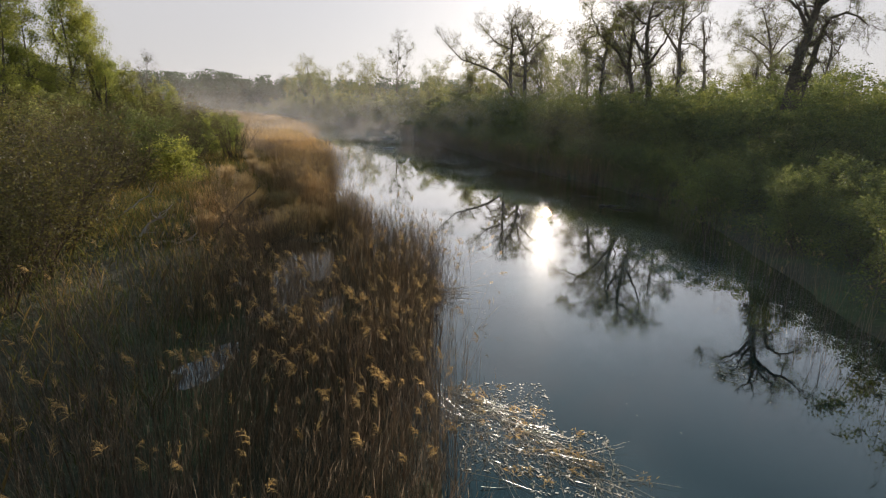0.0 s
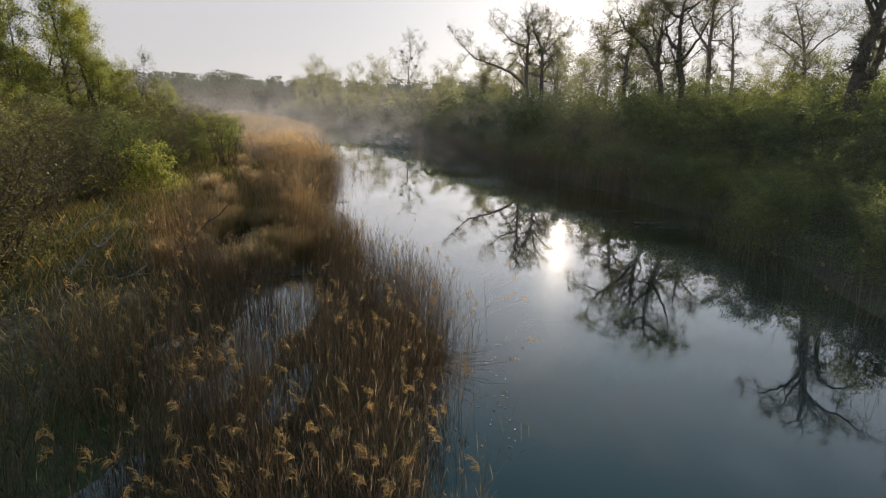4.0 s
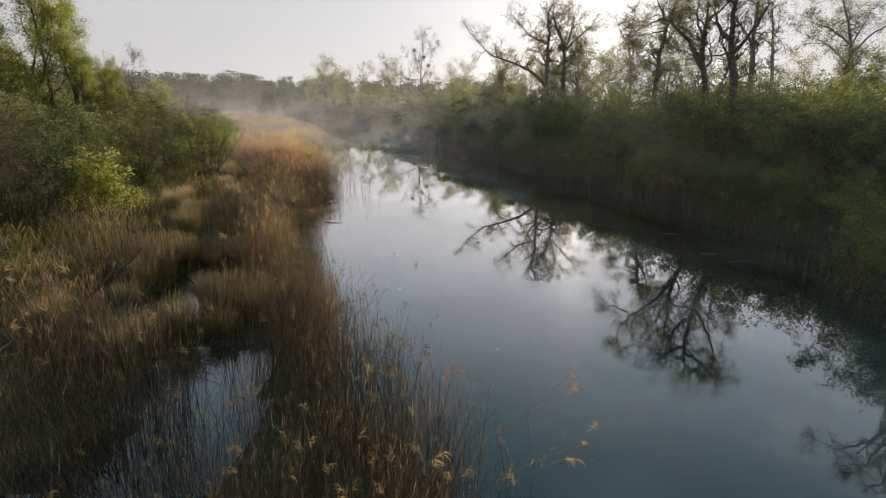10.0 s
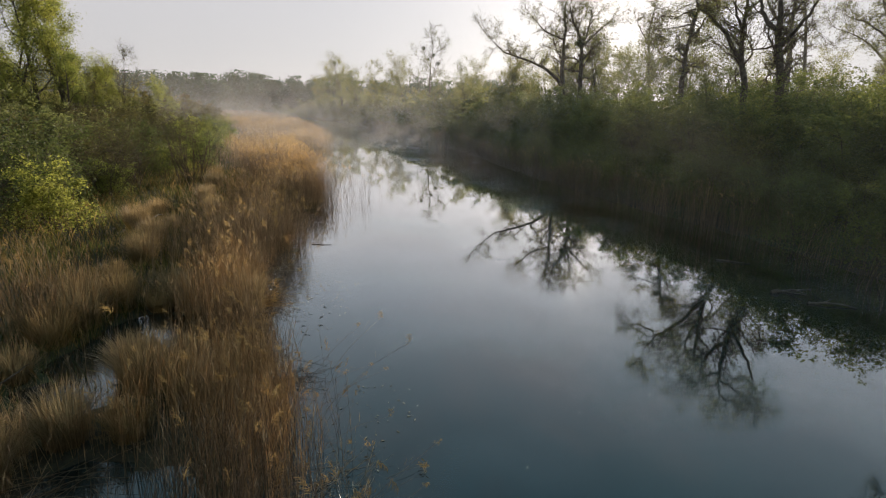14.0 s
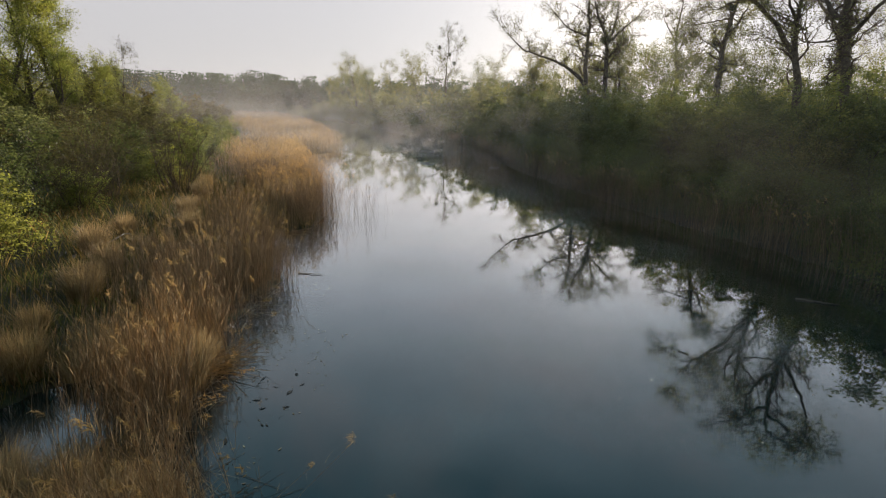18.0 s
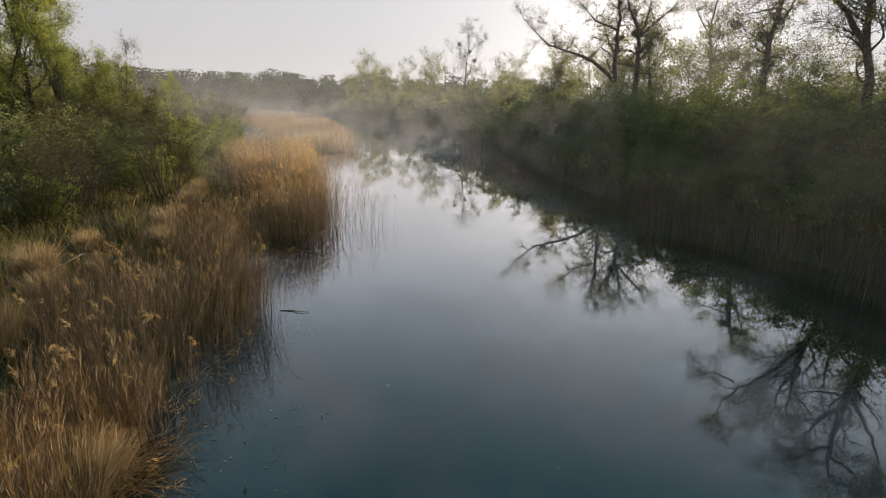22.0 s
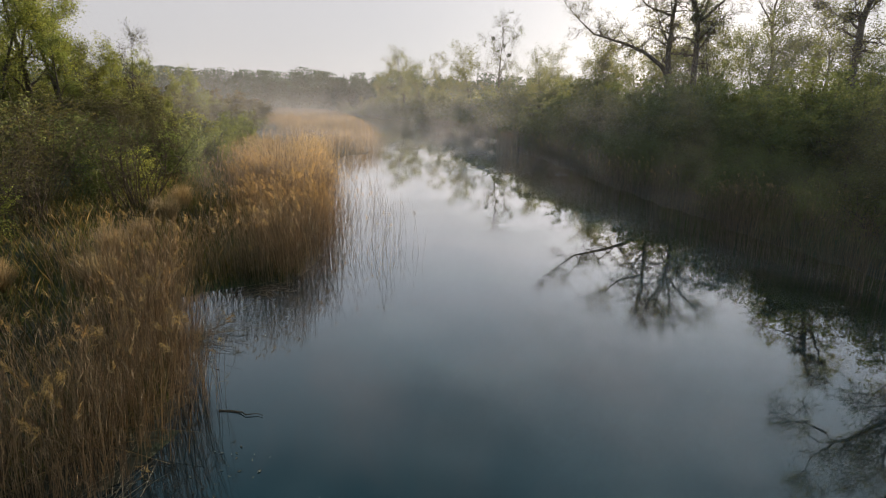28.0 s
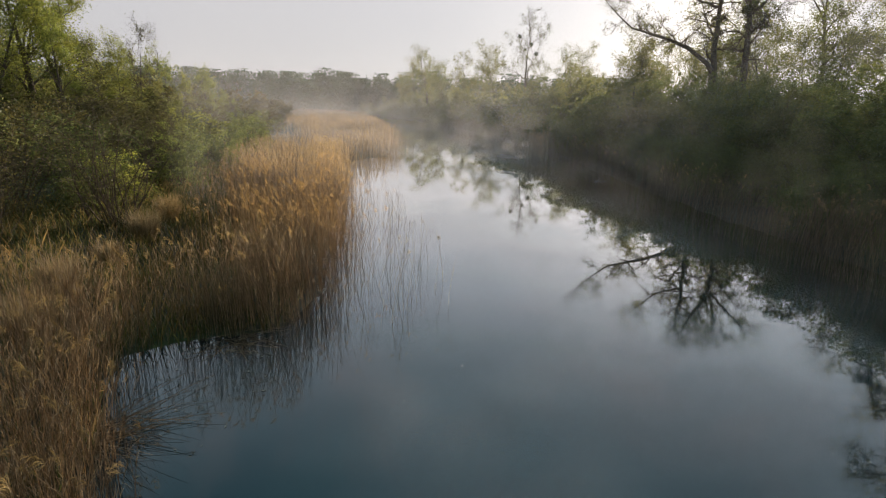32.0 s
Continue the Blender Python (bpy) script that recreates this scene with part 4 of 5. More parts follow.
plant(SHRUB_F, [q for q in hind[0::2] if q[1] > 36] + [(prng.uniform(-62, -40), prng.uniform(58, 88), prng.uniform(1.1, 1.45)) for _ in range(14)], prng)
plant(SHRUB_G, hind[1::2] + [q for q in hind[0::2] if q[1] <= 36], prng)

TALL, LINE, MARSHTREES = "tall trees on the river bank", "tree line along the river", "trees of the marsh bank"
T_LIMB = make_tree("willow_tree", "old willow with a long arching limb over the thicket", drawn_tree(32, [(0.1, 5), (0.0, 8.3), (-0.5, 10.6), (-0.5, 13.3), (0.0, 15.4), (-0.7, 17.6), (-0.5, 19.4)], [([(-0.2, 8.0), (-1.5, 9.9), (-5.2, 11.7), (-8.6, 12.4), (-10.4, 13.7), (-11.7, 15.3)], 0.36), ([(-0.3, 14.6), (-2.9, 15.4), (-4.4, 16.8), (-5.8, 18.4)], 0.20), ([(-0.4, 11.5), (-1.6, 13.7), (-2.2, 15.4)], 0.18), ([(-0.3, 16.6), (1.2, 17.4), (2.0, 18.6)], 0.15)], 0.58, LEAF_TREE, 0.070, 10000, 2.4, loose=0.3), TALL)
T_TWIN = make_tree("poplar_tree", "dark tall tree with upswept limbs over the thicket", drawn_tree(33, [(-0.2, 4), (-0.4, 7.8), (-0.5, 11.2), (-0.5, 13.5), (-1.5, 15.7), (-2.4, 17.2), (-2.6, 18.6)], [([(-0.4, 13.4), (0.7, 14.7), (2.2, 15.9), (3.4, 17.0)], 0.24), ([(-0.4, 13.6), (0.2, 15.7), (0.3, 17.6), (0.7, 18.8)], 0.22), ([(-0.5, 11.2), (0.7, 13.0), (1.9, 13.9)], 0.16)], 0.58, LEAF_TREE, 0.070, 8500, 2.4, 1, loose=0.3), TALL)
T_ARCH = make_tree("willow_tree", "crooked willow with limbs arching over the thicket", drawn_tree(41, [(0.5, 4), (0.3, 7.9), (-0.4, 9.8), (-0.4, 11.9), (-0.2, 13.4), (-0.6, 14.4), (-0.4, 15.2)], [([(-0.3, 9.6), (-1.7, 11.6), (-3.1, 13.0), (-4.2, 13.5), (-4.4, 14.4), (-4.8, 15.1), (-5.0, 15.9)], 0.28), ([(-4.2, 13.5), (-5.2, 13.1), (-6.2, 12.4)], 0.12), ([(-0.3, 9.6), (-1.3, 10.4), (-2.4, 10.8)], 0.15), ([(-0.4, 11.7), (-1.3, 13.7), (-1.1, 15.1), (-1.7, 16.2)], 0.16), ([(-0.3, 13.2), (1.2, 14.6), (1.6, 15.8)], 0.16)], 0.5, LEAF_TREE, 0.062, 11000, 2.1, loose=0.28), TALL)
T_FORK = make_tree("poplar_tree", "thick dark upright tree with sparse spring leaves", drawn_tree(31, [(0.3, 4), (0.2, 7.7), (-0.3, 9.6), (-0.6, 11.0), (-0.5, 13.0), (-0.7, 14.2), (-0.4, 15.4)], [([(-0.6, 10.9), (-1.3, 11.4), (-1.8, 12.2), (-2.0, 14.0)], 0.26), ([(-0.3, 9.6), (0.5, 10.7), (1.6, 12.6), (1.9, 14.6)], 0.22), ([(-0.6, 13.4), (-1.6, 14.0), (-2.2, 14.8), (-3.0, 15.4)], 0.18), ([(-0.6, 14.0), (0.9, 14.8), (1.6, 15.6)], 0.16)], 0.54, LEAF_TREE, 0.062, 9000, 2.0, 1, loose=0.28), TALL)
T_TALL = make_tree("poplar_tree", "half-dead tall tree with bare angular limbs", drawn_tree(45, [(-0.6, 5), (-0.9, 9.2), (-1.3, 14.0), (-1.5, 17.5), (-1.5, 20.6)], [([(-1.4, 15.4), (-0.4, 17.4), (1.0, 18.6), (0.9, 19.9)], 0.2), ([(-1.2, 13.0), (-3.0, 15.6), (-4.5, 17.9), (-5.3, 19.5)], 0.3), ([(-1.5, 18.7), (-0.4, 20.2), (0.5, 21.0)], 0.15), ([(-1.3, 14.4), (0.3, 14.6), (1.7, 13.3)], 0.13)], 0.58, LEAF_TREE, 0.09, 2600, 2.0), TALL)
T_OLD = make_tree("oak_tree", "massive dark old twin-trunked tree with crooked limbs", drawn_tree(35, [(-0.7, 5), (-0.3, 8.8), (-0.1, 11.0), (0.1, 12.2), (0.4, 13.3), (0.4, 14.3), (0.4, 15.2)], [([(0.0, 4.5), (0.3, 8.4), (0.8, 10.2), (0.85, 11.5), (0.9, 12.4), (1.8, 12.6), (2.8, 12.6), (3.1, 12.2), (3.4, 11.6)], 0.46), ([(-0.1, 11.2), (-0.8, 12.6), (-1.5, 13.5), (-2.4, 13.8), (-3.3, 13.7)], 0.22), ([(0.2, 12.7), (0.8, 13.4), (1.4, 14.0), (2.9, 14.0), (4.0, 14.6)], 0.3), ([(0.4, 13.3), (1.0, 14.3), (1.7, 14.9), (2.2, 15.4)], 0.18), ([(0.0, 11.9), (-0.7, 12.9), (-0.8, 14.1), (-1.4, 14.8)], 0.15)], 0.66, LEAF_TREE, 0.05, 9000, 1.5, slow=0.5, loose=0.25), TALL)
T_BALL = make_tree("poplar_tree", "dark leaning tree hung with mistletoe balls", drawn_tree(46, [(0.3, 5), (0.3, 8.9), (0.2, 11.3), (0.4, 13.6), (0.9, 15.9), (1.1, 17.2), (1.5, 18.4)], [([(0.2, 11.5), (-1.0, 12.6), (-2.0, 12.9)], 0.18), ([(0.4, 13.6), (1.5, 14.5), (2.1, 16.3), (3.2, 18.0)], 0.2), ([(0.25, 10.5), (1.7, 10.4), (2.8, 10.1)], 0.15), ([(0.6, 15.2), (-0.9, 14.8), (-2.5, 14.8)], 0.16)], 0.60, LEAF_TREE, 0.075, 8000, 2.0, 7), TALL)
T_SPARE = make_tree("poplar_tree", "hazy tree with bare fanned limbs behind the thicket", drawn_tree(47, [(0.2, 6), (0.0, 11.2), (-0.8, 16.3), (-1.2, 19.1), (-0.7, 22.6), (-0.6, 24.6)], [([(-1.0, 17.7), (-2.7, 20.3), (-4.0, 22.8)], 0.22), ([(-0.1, 13.0), (1.6, 14.3), (4.5, 14.8)], 0.2), ([(-0.7, 15.7), (0.7, 17.9), (2.0, 19.0)], 0.2), ([(-1.1, 19.0), (-0.1, 20.7), (0.9, 21.8)], 0.16)], 0.5, LEAF_TREE, 0.12, 2600, 2.2), TALL)
T_WIDE = make_tree("willow_tree", "spreading hazy willow with long fanned limbs", drawn_tree(48, [(0.4, 7), (-0.1, 13.0), (-0.8, 16.8), (-1.5, 19.4), (-2.7, 21.9), (-3.2, 24.0)], [([(-0.6, 16.2), (-3.4, 18.8), (-5.5, 19.7), (-7.4, 20.4)], 0.26), ([(-0.1, 12.6), (-3.5, 16.5), (-5.7, 17.8), (-7.8, 18.5)], 0.28), ([(-0.6, 16.6), (0.4, 19.3), (1.1, 21.7)], 0.2), ([(-0.2, 15.4), (1.7, 18.0), (3.6, 19.2), (5.5, 21)], 0.26)], 0.6, LEAF_TREE, 0.12, 8500, 3.0), TALL)
T_SNAG = make_tree("dead_tree", "standing dead trunk with a broken bare top", drawn_tree(49, [(0.2, 6), (-0.1, 11.4), (-0.8, 16.6), (-1.5, 20.7)], [([(-0.8, 16.6), (-0.3, 18.7), (-0.3, 20.3)], 0.14), ([(-0.7, 15.6), (-2.2, 16.6), (-4.1, 17.9)], 0.16)], 0.5, LEAF_TREE, 0.1, 60, 1.3, slow=0.45), TALL)
T_BARE = make_tree("poplar_tree", "nearly bare tree with dark mistletoe balls", grow_tree(34, 23, 0.36, 8, 7, LEAF_TREE, 0.11, 2600, (0.03, 0), 0.42, mistletoe=4, thin=0.018), TALL)
T_LEAFY = make_tree("poplar_tree", "leafy light green tree in the morning haze", grow_tree(36, 17, 0.3, 8, 6, LEAF_TREE, 0.125, 7000, (0, 0), 0.3, detail=1, loose=0.7, thin=0.02), LINE)
T_LEAFY2 = make_tree("poplar_tree", "slender half-leafed tree in the morning haze", grow_tree(39, 19, 0.26, 9, 5, LEAF_TREE, 0.115, 5000, (0.06, 0), 0.3, detail=1, loose=0.6, thin=0.02), LINE)
T_FAR = make_tree("poplar_tree", "small hazy green tree behind the thicket", grow_tree(44, 17, 0.26, 5, 6, LEAF_TREE, 0.18, 3600, (0.03, 0), 0.3, detail=0, loose=0.8, thin=0.03), LINE)
T_BRIGHT = make_tree("poplar_tree", "bright fresh green poplar on the marsh side", grow_tree(37, 21, 0.36, 12, 4.9, LEAF_BRIGHT, 0.115, 11000, (0, 0), 0.12, detail=1, loose=0.6, thin=0.016), MARSHTREES)
T_BRIGHT2 = make_tree("poplar_tree", "loose light green tree with visible dark branches", grow_tree(40, 20, 0.32, 10, 5.0, LEAF_BRIGHT, 0.10, 15000, (-0.04, 0), 0.15, loose=0.5, bend=0.28), MARSHTREES)
T_DEAD = make_tree("dead_tree", "leafless grey tree with upright thin branches", grow_tree(38, 13, 0.17, 7, 4, LEAF_TREE, 0.08, 900, (0.05, 0), 0.3), MARSHTREES)


def fixed(first, spots):
    for i, (x, y, s, turn) in enumerate(spots):
        m = pose(x, y, float(ground_z(x, y)), 0, 0, turn) @ Matrix.Diagonal((s, s, s, 1))
        if i == 0:
            first.matrix_basis = m
        else:
            copy_thing(first, m)


fixed(T_FORK, [(20.6, 58.8, 1.0, -23.7)])
fixed(T_ARCH, [(20.9, 65.4, 1.0, -21.3)])
fixed(T_LIMB, [(12.0, 106.4, 1.06, -8.0)])
fixed(T_TWIN, [(14.1, 101.2, 1.04, -10), (45, 84, 0.62, 70)])
fixed(T_TALL, [(34, 82, 1.0, -22.5)])
fixed(T_BALL, [(23.5, 88, 1.0, -20.8)])
fixed(T_SPARE, [(32.3, 132, 1.0, -17), (57, 88, 0.72, 120)])
fixed(T_WIDE, [(60.8, 108, 1.0, -29.4), (54, 62, 0.6, 20)])
fixed(T_SNAG, [(47, 105, 1.0, -24)])
fixed(T_BARE, [(-16.3, 181, 1.1, 40)])
fixed(T_OLD, [(26.7, 43.5, 1.0, -31.5)])
fixed(T_LEAFY, [(-22, 172, 1.0, 0), (-49, 211, 1.15, 30), (4, 128, 0.85, 160), (22, 140, 1.0, 240), (26, 118, 0.8, 20), (38, 110, 0.85, 80), (-40, 195, 0.9, 10), (-62, 240, 1.1, 95), (48, 115, 0.8, 33), (66, 112, 0.9, 99), (45, 78, 0.7, 48), (70, 135, 1.0, 288), (16, 160, 1.0, 31), (34, 165, 1.1, 77), (-4, 178, 1.0, 143)])
fixed(T_LEAFY2, [(-32, 188, 0.9, 70), (-5, 143, 0.8, 120), (9, 150, 0.9, 200), (17, 127, 0.8, 290), (52, 128, 0.9, 66), (32, 92, 0.62, 12), (-12, 156, 0.75, 222), (60, 92, 0.8, 255), (-26, 180, 0.85, 19), (-52, 224, 0.9, 180), (59, 124, 0.8, 40), (26, 150, 1.0, 111), (12, 120, 0.7, 300)])
fill = [(float(np.interp(y, RIGHT_Y, RIGHT_X)) + prng.uniform(9, 17) + (i % 2) * 9, float(y) + prng.uniform(-2, 2), prng.uniform(0.62, 0.85), prng.uniform(0, 360)) for i, y in enumerate(np.arange(112, 262, 8.5))]
for x, y, k, turn in ((19, 112, 0.9, 10), (25, 109, 0.8, 90), (27, 121, 1.05, 190), (34, 117, 1.0, 250), (15, 120, 0.95, 310), (22, 129, 1.1, 45), (38, 126, 1.1, 77), (31, 106, 0.75, 140), (6, 112, 0.62, 33), (2, 116, 0.6, 161), (-3, 124, 0.6, 17)):
    copy_thing(T_LEAFY if turn % 20 else T_LEAFY2, pose(x, y, float(ground_z(x, y)), 0, 0, turn) @ Matrix.Diagonal((k, k, k, 1)))
fill += [(prng.uniform(36, 80), prng.uniform(58, 130), prng.uniform(0.5, 0.7), prng.uniform(0, 360)) for _ in range(16)]
for i, (x, y, k, turn) in enumerate(fill):
    if i == 0:
        T_FAR.matrix_basis = pose(x, y, float(ground_z(x, y)), 0, 0, turn) @ Matrix.Diagonal((k, k, k, 1))
        continue
    copy_thing(T_FAR, pose(x, y, float(ground_z(x, y)), 0, 0, turn) @ Matrix.Diagonal((k, k, k, 1)))
fixed(T_BRIGHT, [(-50.5, 77, 0.95, 0), (-57, 68, 1.05, 80), (-54, 90, 0.52, 150), (-66, 82, 1.1, 220), (-52, 56, 1.0, 300), (-62, 104, 0.55, 40), (-74, 60, 1.1, 66), (-60, 44, 1.0, 130), (-72, 120, 0.55, 20), (-84, 95, 1.1, 10)])
for x, y, k, turn in ((-53, 72, 0.85, 15), (-58, 82, 0.9, 75), (-62, 62, 1.0, 195), (-68, 90, 0.95, 255), (-47, 60, 0.6, 315), (-70, 72, 1.1, 45), (-41, 84, 0.36, 165), (-45.5, 75, 0.55, 20), (-49, 72, 0.7, 110), (-44, 80, 0.5, 200), (-48.5, 68, 0.6, 310), (-46, 96, 0.4, 225), (-56, 112, 0.45, 285)):
    copy_thing(T_BRIGHT, pose(x, y, float(ground_z(x, y)), 0, 0, turn) @ Matrix.Diagonal((k, k, k, 1)))
fixed(T_BRIGHT2, [(-46.4, 77, 0.92, 0), (-52, 83, 0.9, 90), (-60, 74, 1.0, 200), (-51, 64, 0.95, 140)])
fixed(T_DEAD, [(-44.6, 82, 0.84, 0), (-45.6, 79.5, 0.88, 120), (-42.5, 96, 0.55, 200), (-41.5, 88, 0.6, 270)])


# ---- grass on the marsh bank ----
def grass_field(name, label, mat, seed, count, low, high, wide, spread):
    rng = np.random.default_rng(seed)
    y = rng.uniform(6, 92, count)
    edge = np.interp(y, EDGE_Y, EDGE_X)
    inner = np.interp(y, LEFT_Y, LEFT_X) - bed_width(y) + 3.6
    x = edge - spread + (inner - edge + spread) * rng.random(count)
    keep = rng.random(count) < (0.25 + 0.75 * field(x * 1.3 + seed, y * 1.2)) * np.interp(y, [18, 30], [0.3, 1.0])
    keep &= ground_z(x, y) > -0.02
    x, y = x[keep], y[keep]
    k = len(x)
    z = ground_z(x, y) - 0.03
    h = rng.uniform(low, high, k)
    a, b = rng.uniform(0, 6.28, k), rng.uniform(0, 6.28, k)
    base = np.stack([x, y, z], -1)
    side = np.stack([np.cos(a), np.sin(a), 0 * a], -1) * wide
    tip = base + np.stack([np.cos(b) * h * 0.5, np.sin(b) * h * 0.5, h], -1)
    mid = base + (tip - base) * 0.55 + np.array([0, 0, 0.12]) * h[:, None]
    v = np.stack([base - side, base + side, mid + side * 0.8, tip, mid - side * 0.8], 1).reshape(-1, 3)
    f = np.arange(5 * k).reshape(-1, 5)
    tagged(new(name, mesh_of(name, v, f, mat)), label, "grass", kind="stuff")


grass_field("marsh_grass", "fresh green marsh grass between bushes and reeds", GRASS, 61, 130000, 0.15, 0.55, 0.011, 4)
grass_field("dry_sedge", "straw-coloured dry sedge among the bushes", DRYGRASS, 62, 40000, 0.3, 0.9, 0.008, 5)


# ---- far woods that close the view ----
def woods(name, label, seed, spots, mat, leaf, count):
    """Close-set crowns, filled to the ground: each spot is x, y, height."""
    rng = np.random.default_rng(seed)
    cs, trunks = [], Soup()
    for x, y, h in spots:
        wide = h * rng.uniform(0.26, 0.36)
        lobes = rng.normal(size=(11, 3)).clip(-1.4, 1.4) * np.array([0.5, 0.5, 0.17]) * np.array([wide, wide, h]) + np.array([0, 0, h * 0.66])
        pick = lobes[rng.integers(0, 11, count)] + rng.normal(size=(count, 3)).clip(-1.3, 1.3) * wide * 0.32
        low = int(count * 0.3)
        pick[:low] = rng.normal(size=(low, 3)) * np.array([wide, wide, 0]) * 0.75 + np.array([0, 0, 1]) * rng.uniform(0, 0.55 * h, (low, 1))
        pick[:, 2] = np.abs(pick[:, 2]) + 0.1
        pick[:, 2] = np.where(pick[:, 2] > h, h - 0.7 * (pick[:, 2] - h), pick[:, 2])
        cs.append(pick + np.array([x, y, 0.0]))
        tube(trunks, [(x, y, 0), (x + rng.normal() * 0.4, y, h * 0.5), (x + rng.normal() * 0.6, y, h * 0.9)], [0.28, 0.16, 0.04], 4)
    v, f = leaves(rng, np.concatenate(cs), leaf, 0.7, 0.6)
    root = tagged(new(name), label, "woods", kind="stuff")
    part("crowns", mesh_of("crowns", v, f, mat), root)
    part("trunks", trunks.mesh("trunks", BARK), root)


wrng = np.random.default_rng(51)
spots = []
for row in range(3):
    for a in np.linspace(-54, 14, 78):
        dist = 262 + 30 * row + wrng.uniform(-12, 12)
        az = radians(a - 6 + wrng.uniform(-0.6, 0.6))
        spots.append((math.sin(az) * dist - 20, math.cos(az) * dist + 30, wrng.uniform(9, 14) if row == 0 else wrng.uniform(15, 21)))
woods("far_woods", "hazy green woodland closing the far end of the river", 52, spots, FAR_LEAF, 0.52, 1350)
spots = []
for row in range(3):
    for k in np.linspace(0, 1, 34):
        spots.append((92 - 46 * k + 9 * row + wrng.uniform(-2, 2), 20 + 128 * k + 4 * row + wrng.uniform(-2, 2), (9.5, 11.5, 13.5)[row] * wrng.uniform(0.75, 1.15)))
for y in np.arange(94, 250, 3.4):
    for deep in (8, 15):
        spots.append((float(np.interp(y, RIGHT_Y, RIGHT_X)) + deep + wrng.uniform(-2, 2), y + wrng.uniform(-2, 2), (6.0 if deep == 8 else 9.0) * wrng.uniform(0.8, 1.15)))
woods("woods", "light green young woodland behind the river thicket", 53, spots, LEAF_TREE, 0.30, 420)


# ---- mist and haze sheets ----
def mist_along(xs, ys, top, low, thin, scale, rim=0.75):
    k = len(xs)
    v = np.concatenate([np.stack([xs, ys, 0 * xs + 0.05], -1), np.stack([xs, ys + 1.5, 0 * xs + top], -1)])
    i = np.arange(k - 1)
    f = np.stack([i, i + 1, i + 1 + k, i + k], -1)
    ob = new("mist_sheet", mesh_of("mist_sheet", v, f, mist_material("haze_sheet", low, thin, top, scale, rim), True))
    tagged(ob, "see-through sheet standing in for morning mist and haze", "mist", kind="stuff")


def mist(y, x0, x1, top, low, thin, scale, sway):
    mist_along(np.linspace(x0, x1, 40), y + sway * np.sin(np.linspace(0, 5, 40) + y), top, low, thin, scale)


def shore_haze_sheet():
    """Haze sheet added to pale the thicket behind; along bank, then across the river."""
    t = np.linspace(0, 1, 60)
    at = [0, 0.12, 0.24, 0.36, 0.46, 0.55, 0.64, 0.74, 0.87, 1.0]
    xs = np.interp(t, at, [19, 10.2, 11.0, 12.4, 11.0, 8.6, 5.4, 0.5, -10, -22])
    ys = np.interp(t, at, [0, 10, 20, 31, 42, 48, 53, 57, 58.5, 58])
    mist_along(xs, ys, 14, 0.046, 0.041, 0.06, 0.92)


shore_haze_sheet()
# added haze sheet that pales the dark trunks over the right bank
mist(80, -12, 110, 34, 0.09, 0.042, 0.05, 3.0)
# these sheets stand in for river mist and distance haze
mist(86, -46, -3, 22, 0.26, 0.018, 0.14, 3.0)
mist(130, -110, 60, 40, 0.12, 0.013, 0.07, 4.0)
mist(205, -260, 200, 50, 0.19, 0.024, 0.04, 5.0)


def low_mist():
    """A torn veil close over the near water."""
    ys = np.arange(4, 150, 2.0)
    lx, rx = np.interp(ys, LEFT_Y, LEFT_X) - 1.0, np.interp(ys, RIGHT_Y, RIGHT_X) + 0.5
    k = 14
    u = np.linspace(0, 1, k)
    gx = lx[:, None] * (1 - u) + rx[:, None] * u
    gz = 0.45 + 0.12 * np.sin(gx * 0.8 + ys[:, None] * 0.3)
    v = np.stack([gx, np.repeat(ys[:, None], k, 1), gz], -1).reshape(-1, 3)
    i = np.arange(len(ys) - 1)[:, None] * k + np.arange(k - 1)[None, :]
    f = np.stack([i, i + 1, i + k + 1, i + k], -1).reshape(-1, 4)
    m, n, l = material("torn_low_mist")
    me = mesh_of("mist_sheet", v, f, m, True)
    uv = me.uv_layers.new(name="across")
    loop_v = np.empty(len(me.loops), np.int32)
    me.loops.foreach_get("vertex_index", loop_v)
    uu = np.tile(u, len(ys))[loop_v]
    vv = np.repeat(np.linspace(0, 1, len(ys)), k)[loop_v]
    uv.data.foreach_set("uv", np.stack([uu, vv], -1).astype(np.float32).ravel())
    tc = n.new("ShaderNodeTexCoord")
    sep = n.new("ShaderNodeSeparateXYZ")
    l.new(tc.outputs["UV"], sep.inputs[0])
    fade = ramp(n, l, sep.outputs["X"], [(0.0, (0, 0, 0)), (0.25, (1, 1, 1)), (0.7, (1, 1, 1)), (1.0, (0, 0, 0))])
    wisp = ramp(n, l, noise_tex(n, l, 0.16, 3.0, rough=0.5), [(0.48, (0.0, 0.0, 0.0)), (0.75, (0.115, 0.112, 0.11))])
    a = mix_col(n, l, fade, wisp, 1.0, "MULTIPLY")
    tr = n.new("ShaderNodeBsdfTransparent")
    df = n.new("ShaderNodeBsdfDiffuse")
    df.inputs["Color"].default_value = (0.9, 0.88, 0.87, 1)
    mx = n.new("ShaderNodeMixShader")
    l.new(a, mx.inputs[0])
    l.new(tr.outputs[0], mx.inputs[1])
    l.new(df.outputs[0], mx.inputs[2])
    out = n.new("ShaderNodeOutputMaterial")
    l.new(mx.outputs[0], out.inputs["Surface"])
    tagged(new("mist_sheet", me), "faint torn mist lying low on the water", "mist", kind="stuff")


low_mist()


